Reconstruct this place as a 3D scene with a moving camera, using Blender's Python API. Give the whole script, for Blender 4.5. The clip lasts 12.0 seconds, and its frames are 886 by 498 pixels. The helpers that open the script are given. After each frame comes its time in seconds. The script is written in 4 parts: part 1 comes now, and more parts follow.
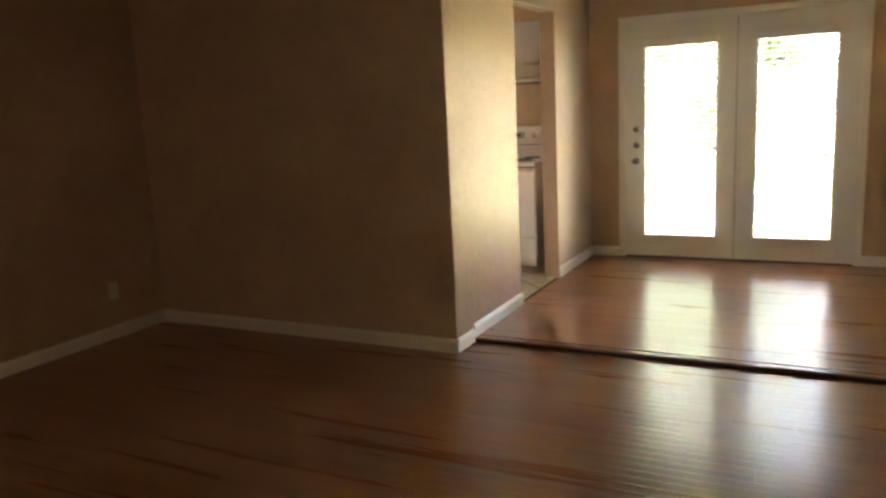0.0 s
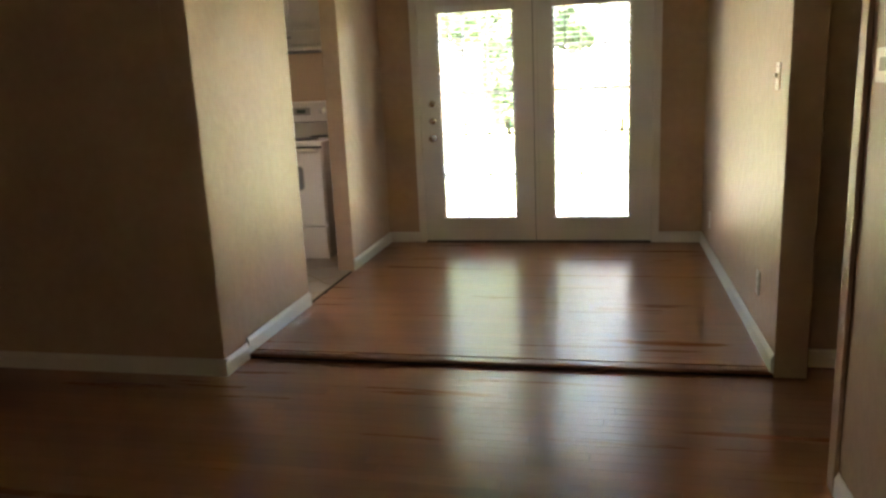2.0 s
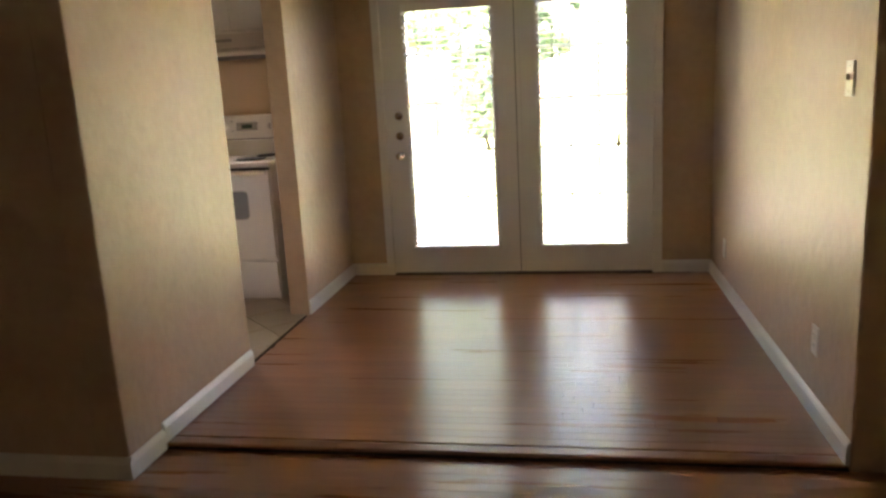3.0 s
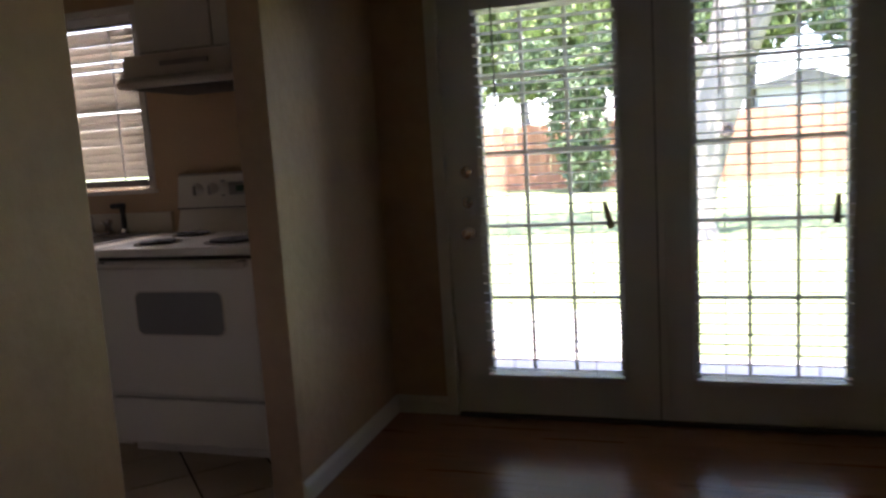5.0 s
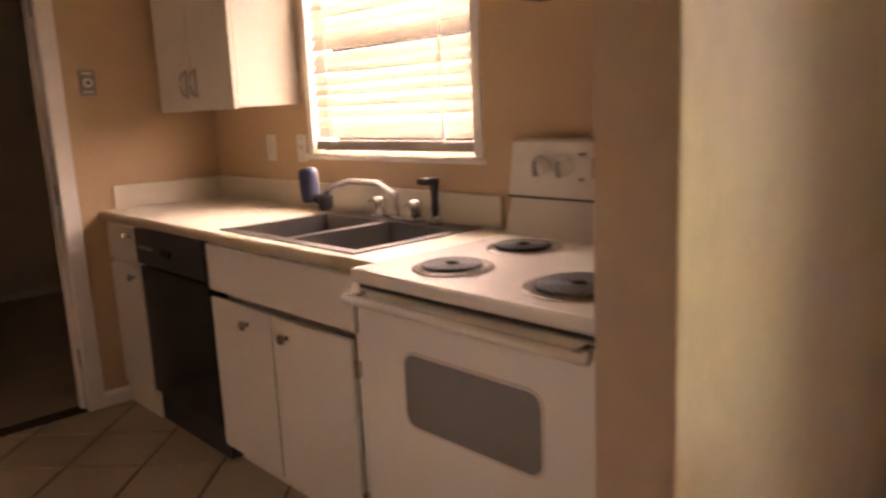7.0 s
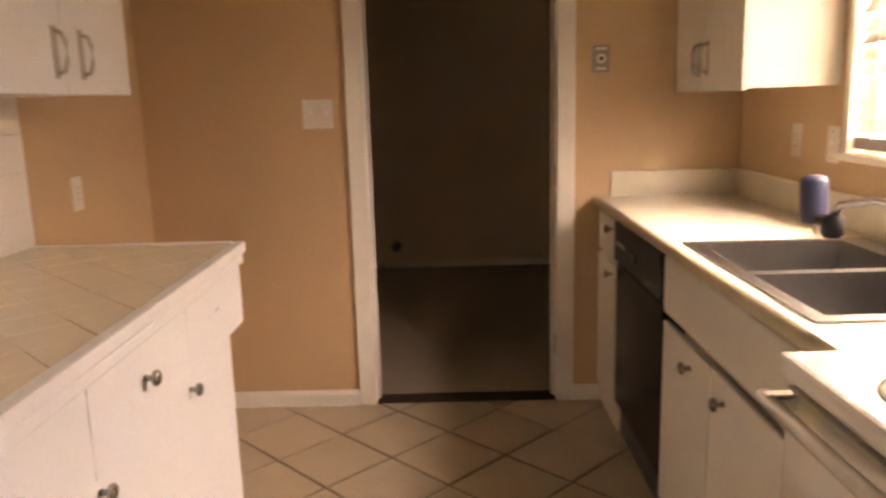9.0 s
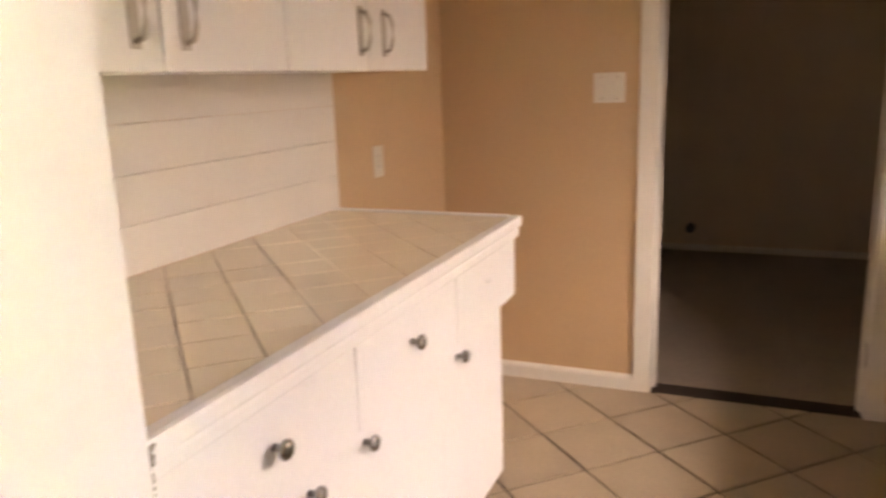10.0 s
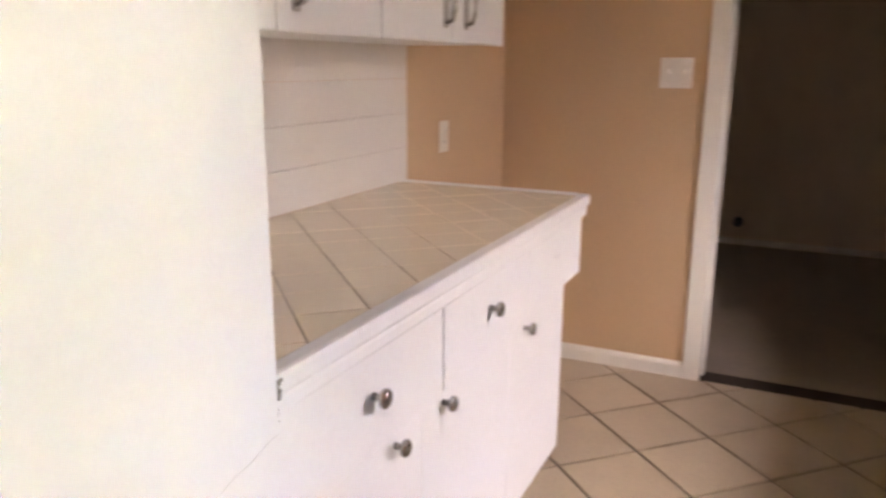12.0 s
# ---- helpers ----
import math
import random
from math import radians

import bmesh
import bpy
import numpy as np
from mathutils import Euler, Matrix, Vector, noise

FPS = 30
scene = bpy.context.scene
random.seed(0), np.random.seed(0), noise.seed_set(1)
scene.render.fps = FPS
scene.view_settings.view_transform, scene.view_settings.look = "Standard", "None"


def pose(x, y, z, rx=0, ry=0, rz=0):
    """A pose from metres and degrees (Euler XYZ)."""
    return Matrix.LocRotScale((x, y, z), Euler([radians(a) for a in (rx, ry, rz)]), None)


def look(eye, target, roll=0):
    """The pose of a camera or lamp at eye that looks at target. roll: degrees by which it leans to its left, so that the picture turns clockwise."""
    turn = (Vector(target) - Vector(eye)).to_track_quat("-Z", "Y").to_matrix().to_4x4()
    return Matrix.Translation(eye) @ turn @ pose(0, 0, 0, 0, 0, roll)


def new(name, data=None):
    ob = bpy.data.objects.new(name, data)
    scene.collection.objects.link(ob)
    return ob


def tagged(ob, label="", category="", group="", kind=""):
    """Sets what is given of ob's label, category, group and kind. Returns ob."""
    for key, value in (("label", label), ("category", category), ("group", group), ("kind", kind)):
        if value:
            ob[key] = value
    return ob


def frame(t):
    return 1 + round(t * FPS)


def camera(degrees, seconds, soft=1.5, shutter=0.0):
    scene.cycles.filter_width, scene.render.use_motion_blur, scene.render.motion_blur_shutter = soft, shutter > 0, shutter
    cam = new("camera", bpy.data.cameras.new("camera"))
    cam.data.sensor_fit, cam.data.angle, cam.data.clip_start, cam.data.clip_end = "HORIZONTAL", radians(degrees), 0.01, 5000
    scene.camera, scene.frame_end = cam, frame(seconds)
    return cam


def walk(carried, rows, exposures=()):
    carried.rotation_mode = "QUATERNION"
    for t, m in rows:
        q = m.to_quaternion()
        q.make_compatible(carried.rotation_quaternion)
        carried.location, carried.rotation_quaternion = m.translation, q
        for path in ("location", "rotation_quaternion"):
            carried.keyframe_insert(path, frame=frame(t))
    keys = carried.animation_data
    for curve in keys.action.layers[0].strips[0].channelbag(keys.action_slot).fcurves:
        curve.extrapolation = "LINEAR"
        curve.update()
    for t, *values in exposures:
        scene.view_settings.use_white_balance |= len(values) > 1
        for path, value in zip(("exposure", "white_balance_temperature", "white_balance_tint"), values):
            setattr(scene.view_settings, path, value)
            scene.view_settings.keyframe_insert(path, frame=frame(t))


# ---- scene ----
cam = camera(60.9, 12.0, soft=2.6, shutter=0.4)
PATH = [
    (0, (1.903, -3.853, 1.409), (1.009, -2.102, 1.042), -2.8),
    (0.5, (1.811, -3.793, 1.380), (1.095, -1.969, 0.983), -3.2),
    (1, (1.769, -3.690, 1.349), (1.193, -1.827, 0.903), -3.6),
    (1.5, (1.787, -3.460, 1.318), (1.324, -1.557, 0.913), -2.6),
    (2, (1.803, -3.130, 1.327), (1.378, -1.225, 0.890), -2.6),
    (2.5, (1.714, -2.750, 1.321), (1.358, -0.828, 0.896), -3.3),
    (4.5, (1.452, -0.815, 1.319), (1.083, 1.109, 0.920), -2.2),
    (5, (1.322, -0.365, 1.268), (0.725, 1.525, 0.996), -3.6),
    (5.5, (1.167, 0.145, 1.302), (0.522, 2.000, 0.924), -4.2),
    (6, (0.951, 0.593, 1.330), (-0.031, 2.294, 0.953), -0.1),
    (6.5, (0.689, 0.923, 1.292), (-0.607, 2.399, 0.915), -1.3),
    (7, (0.460, 1.130, 1.313), (-0.975, 2.471, 0.939), -2.6),
    (7.5, (0.287, 1.246, 1.332), (-1.385, 2.276, 0.953), -0.9),
    (9.5, (0.070, 1.750, 1.336), (-1.852, 1.372, 0.933), -2.2),
    (10, (0.036, 1.740, 1.341), (-1.759, 0.977, 0.901), -1.9),
    (10.5, (0.046, 1.706, 1.332), (-1.557, 0.617, 0.838), 0.1),
    (11, (0.089, 1.671, 1.339), (-1.390, 0.438, 0.799), 1.4),
    (11.5, (0.079, 1.661, 1.314), (-1.483, 0.521, 0.800), 1.9),
    (12, (0.121, 1.648, 1.311), (-1.636, 0.819, 0.836), 0.4),
]
EXPOSURE = [
    (0.0, 6.45, 7400, 30), (0.5, 6.05, 7100, 29), (1.5, 6.15, 7000, 28), (2.0, 5.75, 7000, 26), (2.5, 5.85, 7300, 29), (4.5, 4.0, 6300, 33), (5.0, 3.2, 6300, 32), (5.5, 3.1, 6900, 36), (6.0, 3.5, 7800, 38),
    (6.5, 5.6, 10400, 58), (7.0, 5.4, 8600, 46), (7.5, 5.3, 8600, 46), (9.5, 6.1, 9000, 32), (10.0, 6.2, 8100, 31), (10.5, 5.8, 7600, 35), (11.0, 5.55, 7500, 35), (11.5, 5.7, 7400, 34), (12.0, 6.1, 6700, 31),
]
walk(cam, [(t, look(eye, to, roll)) for t, eye, to, roll in PATH], EXPOSURE)

# ---------------------------------------------------------------- world and light
world = bpy.data.worlds.new("sky")
scene.world = world
world.use_nodes = True
wn = world.node_tree.nodes
sky = wn.new("ShaderNodeTexSky")
sky.sky_type, sky.sun_disc = "NISHITA", False
sky.sun_elevation, sky.sun_rotation = radians(72), radians(200)
world.node_tree.links.new(sky.outputs[0], wn["Background"].inputs[0])
wn["Background"].inputs[1].default_value = 0.15
sun = new("sun", bpy.data.lights.new("sun", "SUN"))
sun.data.energy, sun.data.angle, sun.data.color = 5.0, radians(0.6), (1.0, 0.95, 0.86)
sun.matrix_basis = look((0, 0, 0), (-0.12, 0.28, -0.95))


# ---------------------------------------------------------------- materials
def nodes_of(m):
    m.use_nodes = True
    return m.node_tree.nodes, m.node_tree.links, m.node_tree.nodes["Principled BSDF"]


def paint(name, color, rough=0.6, var=0.06, scale=3.0, fine=90.0, bump=0.08, metal=0.0, grain=(1, 1, 1), coat=0.0, spread=None, dist=0.002):
    """A surface with broad and fine variation of tone, fine relief and uneven gloss; spread: 'Object' or 'Island' for a tone of its own on each piece."""
    m = bpy.data.materials.new(name)
    n, l, b = nodes_of(m)
    geo = n.new("ShaderNodeNewGeometry")
    mp = n.new("ShaderNodeMapping")
    mp.inputs["Scale"].default_value = grain
    l.new(geo.outputs["Position"], mp.inputs[0])
    big, small = n.new("ShaderNodeTexNoise"), n.new("ShaderNodeTexNoise")
    big.inputs["Scale"].default_value, small.inputs["Scale"].default_value = scale, fine
    big.inputs["Detail"].default_value, small.inputs["Detail"].default_value = 4, 3
    l.new(mp.outputs[0], big.inputs[0])
    l.new(mp.outputs[0], small.inputs[0])
    hsv = n.new("ShaderNodeHueSaturation")
    hsv.inputs["Color"].default_value = (*color, 1)
    add = n.new("ShaderNodeMath")
    add.operation = "MULTIPLY_ADD"
    add.inputs[1].default_value, add.inputs[2].default_value = 4 * var, 1 - 2 * var
    mix = n.new("ShaderNodeMath")
    mix.operation = "MULTIPLY_ADD"
    mix.inputs[1].default_value = 0.45
    half = n.new("ShaderNodeMath")
    half.operation = "MULTIPLY"
    half.inputs[1].default_value = 0.55
    l.new(big.outputs[0], half.inputs[0])
    l.new(small.outputs[0], mix.inputs[0])
    l.new(half.outputs[0], mix.inputs[2])
    l.new(mix.outputs[0], add.inputs[0])
    value = add.outputs[0]
    if spread:
        src = n.new("ShaderNodeObjectInfo").outputs["Random"] if spread[0] == "Object" else geo.outputs["Random Per Island"]
        off = n.new("ShaderNodeMath")
        off.operation = "MULTIPLY_ADD"
        off.inputs[1].default_value, off.inputs[2].default_value = spread[1], -spread[1] / 2
        l.new(src, off.inputs[0])
        tot = n.new("ShaderNodeMath")
        l.new(value, tot.inputs[0])
        l.new(off.outputs[0], tot.inputs[1])
        value = tot.outputs[0]
    l.new(value, hsv.inputs["Value"])
    l.new(hsv.outputs[0], b.inputs["Base Color"])
    b.inputs["Metallic"].default_value = metal
    rr = n.new("ShaderNodeMath")
    rr.operation = "MULTIPLY_ADD"
    rr.inputs[1].default_value, rr.inputs[2].default_value = 0.3 * rough, rough * 0.85
    l.new(big.outputs[0], rr.inputs[0])
    l.new(rr.outputs[0], b.inputs["Roughness"])
    b.inputs["Coat Weight"].default_value = coat
    b.inputs["Coat Roughness"].default_value = 0.12
    if bump:
        bp = n.new("ShaderNodeBump")
        bp.inputs["Strength"].default_value, bp.inputs["Distance"].default_value = bump, dist
        l.new(small.outputs[0], bp.inputs["Height"])
        l.new(bp.outputs[0], b.inputs["Normal"])
    return m


M_TAN = paint("tan_wall_paint", (0.50, 0.345, 0.222), 0.5, 0.12, 4.0, 18, 0.5, dist=0.008)
M_KTAN = paint("kitchen_wall_paint", (0.58, 0.40, 0.235), 0.5, 0.05, 1.5, 60, 0.3, dist=0.003)
M_WHITE = paint("white_trim_paint", (0.76, 0.73, 0.66), 0.35, 0.03, 5, 80, 0.05)
M_DOOR = paint("white_door_paint", (0.72, 0.70, 0.65), 0.4, 0.03, 4, 70, 0.06)
M_CAB = paint("cream_cabinet_paint", (0.72, 0.68, 0.58), 0.35, 0.04, 4, 60, 0.08)
M_CABW = paint("white_cabinet_paint", (0.78, 0.77, 0.75), 0.35, 0.03, 4, 60, 0.08)
M_CEIL = paint("ceiling_paint", (0.75, 0.72, 0.66), 0.9, 0.03, 2, 120, 0.4, dist=0.004)
WOOD = (0.31, 0.132, 0.057)
M_PLANK = paint("oak_strip_stain", WOOD, 0.285, 0.12, 2.2, 26, 0.05, grain=(0.35, 6, 6), coat=0.22, spread=("Object", 0.2), dist=0.001)
M_PLANKS = paint("oak_strip_stain_far", WOOD, 0.285, 0.12, 2.2, 26, 0.05, grain=(0.35, 6, 6), coat=0.22, spread=("Island", 0.24), dist=0.001)
M_NOSE = paint("dark_nosing", (0.25, 0.098, 0.044), 0.3, 0.12, 3, 30, 0.05, grain=(0.4, 5, 5))
M_SUB = paint("joint_filler", (0.05, 0.025, 0.012), 0.9, 0.1)
M_TILE = paint("beige_floor_tile", (0.44, 0.355, 0.245), 0.35, 0.12, 7, 60, 0.12, spread=("Object", 0.14))
M_GROUT = paint("brown_grout", (0.05, 0.032, 0.021), 0.95, 0.1, 10, 200, 0.3)
M_VINYL = paint("brown_vinyl_floor", (0.38, 0.31, 0.235), 0.5, 0.15, 5, 40, 0.1)
M_UTIL = paint("utility_wall_paint", (0.70, 0.60, 0.46), 0.6, 0.06, 2, 60, 0.2)
M_LAM = paint("cream_laminate", (0.70, 0.65, 0.52), 0.3, 0.05, 6, 150, 0.03)
M_LAMEDGE = paint("tan_laminate_edge", (0.50, 0.41, 0.27), 0.4, 0.06, 6, 100, 0.04)
M_CTILE = paint("cream_counter_tile", (0.88, 0.77, 0.59), 0.22, 0.012, 2, 40, 0.0, spread=("Object", 0.004))
M_CGROUT = paint("cream_grout", (0.50, 0.38, 0.26), 0.9, 0.06)
M_SPLASH = paint("off_white_boards", (0.72, 0.68, 0.62), 0.5, 0.03, 5, 70, 0.06, spread=("Object", 0.006))
M_STEEL = paint("brushed_steel", (0.36, 0.35, 0.34), 0.3, 0.05, 8, 120, 0.05, metal=1.0)
M_CHROME = paint("chrome", (0.75, 0.75, 0.74), 0.12, 0.03, 8, 90, 0.0, metal=1.0)
M_PEWTER = paint("pewter", (0.40, 0.38, 0.36), 0.2, 0.08, 20, 200, 0.1, metal=1.0)
M_PULL = paint("worn_silver", (0.50, 0.46, 0.40), 0.45, 0.1, 20, 200, 0.1, metal=0.55)
M_BRASS = paint("satin_nickel", (0.55, 0.50, 0.42), 0.25, 0.05, 20, 200, 0.0, metal=1.0)
M_BLACK = paint("black_enamel", (0.018, 0.017, 0.016), 0.25, 0.1, 6, 80, 0.02)
M_BLACKM = paint("black_plastic", (0.025, 0.024, 0.023), 0.5, 0.1, 6, 80, 0.05)
M_NAVY = paint("dark_blue_plastic", (0.03, 0.035, 0.07), 0.35, 0.06)
M_STOVE = paint("bisque_enamel", (0.74, 0.70, 0.62), 0.22, 0.02, 4, 80, 0.0)
M_OVENGLASS = paint("grey_oven_glass", (0.21, 0.205, 0.19), 0.12, 0.05, 5, 60, 0.0)
M_COIL = paint("burner_coil", (0.016, 0.015, 0.014), 0.6, 0.1, 30, 200, 0.1)
M_PLATE = paint("ivory_plastic", (0.74, 0.70, 0.62), 0.35, 0.03)
M_GREYP = paint("grey_plastic", (0.30, 0.27, 0.23), 0.45, 0.05)
M_CHIP = paint("chipped_plaster", (0.22, 0.19, 0.16), 0.8, 0.2, 60, 300, 0.3, spread=("Island", 0.5))
M_SLOT = paint("dark_slot", (0.05, 0.045, 0.04), 0.6, 0.05)
M_HOOD = paint("almond_hood_enamel", (0.56, 0.50, 0.40), 0.35, 0.04)
M_HOODIN = paint("hood_filter", (0.10, 0.09, 0.08), 0.5, 0.1, metal=0.6)
M_SLAT = paint("white_blind_slat", (0.78, 0.77, 0.76), 0.4, 0.03)
M_CORD = paint("grey_wand", (0.10, 0.10, 0.10), 0.4, 0.05)
M_TAG = paint("brown_tassel", (0.58, 0.43, 0.29), 0.5, 0.1)
M_FENCE = paint("red_cedar_board", (0.36, 0.17, 0.10), 0.85, 0.16, 2, 30, 0.2, grain=(6, 6, 0.6), spread=("Object", 0.35))
M_BARK = paint("pale_bark", (0.22, 0.205, 0.19), 0.95, 0.25, 5, 30, 0.9, grain=(1, 1, 0.4), dist=0.03)
M_LEAF = paint("leaf_green", (0.12, 0.17, 0.05), 0.5, 0.2, 1.5, 20, 0.0, spread=("Island", 0.7))
M_LEAFD = paint("dark_leaf_green", (0.06, 0.10, 0.04), 0.5, 0.2, 1.5, 20, 0.0, spread=("Island", 0.6))
M_GRASS = paint("lawn", (0.19, 0.245, 0.10), 0.95, 0.25, 0.6, 14, 0.8, dist=0.03)
M_CONC = paint("patio_concrete", (0.45, 0.42, 0.38), 0.9, 0.12, 2, 50, 0.3)
M_SHED = paint("grey_siding", (0.42, 0.44, 0.48), 0.8, 0.05)
M_ROOF = paint("grey_shingle", (0.22, 0.21, 0.21), 0.9, 0.2, 4, 30, 0.4)
M_THRESH = paint("dark_threshold", (0.08, 0.06, 0.045), 0.45, 0.1)
M_LCD = bpy.data.materials.new("green_display")
nodes_of(M_LCD)[2].inputs["Base Color"].default_value = (0.018, 0.026, 0.018, 1)
M_LCD.node_tree.nodes["Principled BSDF"].inputs["Emission Color"].default_value = (0.1, 0.5, 0.1, 1)
M_LCD.node_tree.nodes["Principled BSDF"].inputs["Emission Strength"].default_value = 0.0003
M_GLASS = bpy.data.materials.new("pane_glass")
gn, gl, gb = nodes_of(M_GLASS)
gt, gg, gm, gf = gn.new("ShaderNodeBsdfTransparent"), gn.new("ShaderNodeBsdfGlossy"), gn.new("ShaderNodeMixShader"), gn.new("ShaderNodeFresnel")
gt.inputs[0].default_value = (0.97, 0.98, 0.97, 1)
gg.inputs["Roughness"].default_value = 0.02
gf.inputs["IOR"].default_value = 1.45
gl.new(gf.outputs[0], gm.inputs[0])
gl.new(gt.outputs[0], gm.inputs[1])
gl.new(gg.outputs[0], gm.inputs[2])
gl.new(gm.outputs[0], gn["Material Output"].inputs[0])


def slat_material(name, color, through_color, share):
    m = bpy.data.materials.new(name)
    n, l, b = nodes_of(m)
    b.inputs["Base Color"].default_value = (*color, 1)
    b.inputs["Roughness"].default_value = 0.42
    t = n.new("ShaderNodeBsdfTranslucent")
    t.inputs[0].default_value = (*through_color, 1)
    x = n.new("ShaderNodeMixShader")
    x.inputs[0].default_value = share
    l.new(b.outputs[0], x.inputs[1])
    l.new(t.outputs[0], x.inputs[2])
    l.new(x.outputs[0], n["Material Output"].inputs[0])
    return m


M_KSLAT = slat_material("cream_blind_slat", (0.46, 0.41, 0.34), (0.80, 0.70, 0.54), 0.02)
M_DSLAT = slat_material("white_blind_slat_thin", (0.85, 0.85, 0.86), (0.92, 0.92, 0.94), 0.72)


# ---------------------------------------------------------------- mesh helpers
def box(bm, lo, hi, bevel=0.0):
    """A box from corner to corner, its edges rounded by bevel."""
    a, b = Vector(lo), Vector(hi)
    g = bmesh.ops.create_cube(bm, size=1.0, matrix=Matrix.Translation((a + b) / 2) @ Matrix.Diagonal((*(b - a), 1)))
    if bevel:
        edges = list({e for v in g["verts"] for e in v.link_edges})
        bmesh.ops.bevel(bm, geom=edges, offset=bevel, segments=2, profile=0.6, affect="EDGES")
    return bm


def boxes(*items, bevel=0.0):
    bm = bmesh.new()
    for lo, hi in items:
        box(bm, lo, hi, bevel)
    return bm


def tube(bm, a, b, r0, r1=None, seg=16):
    """A capped round bar from a to b."""
    a, b = Vector(a), Vector(b)
    m = Matrix.Translation((a + b) / 2) @ (b - a).to_track_quat("Z", "Y").to_matrix().to_4x4()
    bmesh.ops.create_cone(bm, cap_ends=True, segments=seg, radius1=r0, radius2=r0 if r1 is None else r1, depth=(b - a).length, matrix=m)
    return bm


def lathe(profile, seg=24, m=Matrix()):
    """A turned body: profile rows of radius and height about z, placed by m."""
    bm = bmesh.new()
    rings = [[bm.verts.new(m @ Vector((r * math.cos(2 * math.pi * k / seg), r * math.sin(2 * math.pi * k / seg), z))) for k in range(seg)] for r, z in profile]
    for p, q in zip(rings, rings[1:]):
        for k in range(seg):
            bm.faces.new((p[k], p[(k + 1) % seg], q[(k + 1) % seg], q[k]))
    bm.faces.new(rings[0][::-1])
    bm.faces.new(rings[-1])
    bmesh.ops.recalc_face_normals(bm, faces=bm.faces)
    return bm


def pipe(points, r, seg=10):
    """A round bent bar through points."""
    bm = bmesh.new()
    pts = [Vector(p) for p in points]
    rings = []
    for i, p in enumerate(pts):
        d = (pts[min(i + 1, len(pts) - 1)] - pts[max(i - 1, 0)]).normalized()
        q = d.to_track_quat("Z", "Y")
        rings.append([bm.verts.new(p + q @ Vector((r * math.cos(2 * math.pi * k / seg), r * math.sin(2 * math.pi * k / seg), 0))) for k in range(seg)])
    for a, b in zip(rings, rings[1:]):
        for k in range(seg):
            bm.faces.new((a[k], a[(k + 1) % seg], b[(k + 1) % seg], b[k]))
    bm.faces.new(rings[0][::-1])
    bm.faces.new(rings[-1])
    bmesh.ops.recalc_face_normals(bm, faces=bm.faces)
    return bm


def mesh_of(name, bm, material, smooth=False):
    me = bpy.data.meshes.new(name)
    bm.to_mesh(me)
    bm.free()
    me.materials.append(material)
    if smooth:
        for f in me.polygons:
            f.use_smooth = True
    return me


def part(name, bm, material, parent=None, label="", smooth=False):
    ob = new(name, mesh_of(name, bm, material, smooth))
    if parent:
        ob.parent = parent
    if label:
        ob["label"] = label
    return ob


def thing(name, label, category, at=(0, 0, 0), group="", kind=""):
    ob = new(name)
    ob.empty_display_size = 0.05
    ob.location = at
    return tagged(ob, label, category, group, kind)


def structure(name, bm, material, label):
    return tagged(part(name, bm, material), label, name.split("_")[0], kind="structure")


# ---------------------------------------------------------------- plan
D, W = 2.93, 2.525           # door wall, dining width
J1, J2 = 1.084, 1.95         # kitchen opening
TH = 0.125                   # wall thickness
LZ = -0.026                  # living floor
STEP = 0.273
E = -3.085                   # kitchen end wall
KB = 0.43                    # wall behind the tiled counter
BX = -0.585                  # end of the closet block
H = 2.44                     # ceiling
LX, LY = -2.38, -5.6         # living room far corner
DX0, DX1, DM, DH = 0.322, 2.14, 1.237, 2.045
KX0, KX1, KZ0, KZ1 = -2.23, -1.27, 1.14, 2.04   # kitchen window
UY0, UY1, UX = 1.36, 2.16, -5.9  # utility doorway and its far wall
OPH = 2.10                   # opening height

# walls
structure("wall_living_kitchen", boxes(((LX - TH, 0, LZ), (-TH, 0.13, H))), M_TAN, "dark tan painted wall of the living room")
structure("wall_closet", boxes(((BX, 0.14, -0.05), (-TH + 0.012, J1 + 0.0015, H))), M_CABW, "white painted closet wall beside the counter")
structure("wall_dining_west", boxes(((-TH, 0, LZ), (0, J1, H)), ((-TH, J2, -0.05), (0, D, H)), ((-TH, J1, OPH), (0, J2, H)), bevel=0.006), M_TAN, "tan textured wall with an open passage to the kitchen")
structure("wall_dining_door", boxes(((0, D, -0.3), (DX0 - 0.03, D + 0.16, H)), ((DX1 + 0.03, D, -0.3), (W, D + 0.16, H)), ((DX0 - 0.03, D, DH + 0.03), (DX1 + 0.03, D + 0.16, H))), M_TAN, "tan wall around the pair of glazed doors")
structure("wall_kitchen_window", boxes(((E - TH, D, -0.3), (KX0, D + 0.16, H)), ((KX1, D, -0.3), (0, D + 0.16, H)), ((KX0, D, -0.3), (KX1, D + 0.16, KZ0)), ((KX0, D, KZ1), (KX1, D + 0.16, H))), M_KTAN, "orange tan kitchen wall with a window over the sink")
structure("wall_kitchen_back", boxes(((E - TH, KB - 0.02, -0.05), (BX, KB, H))), M_KTAN, "orange tan kitchen wall behind the tiled counter")
structure("wall_kitchen_end", boxes(((E - TH, KB, -0.05), (E, UY0 - 0.02, H)), ((E - TH, UY1 + 0.02, -0.05), (E, D, H)), ((E - TH, UY0 - 0.02, 2.06), (E, UY1 + 0.02, H))), M_KTAN, "orange tan kitchen wall with a doorway")
structure("wall_dining_east", boxes(((W, 0.226, LZ), (W + 0.14, D + 0.16, H)), bevel=0.008), M_TAN, "tan textured wall of the dining area")
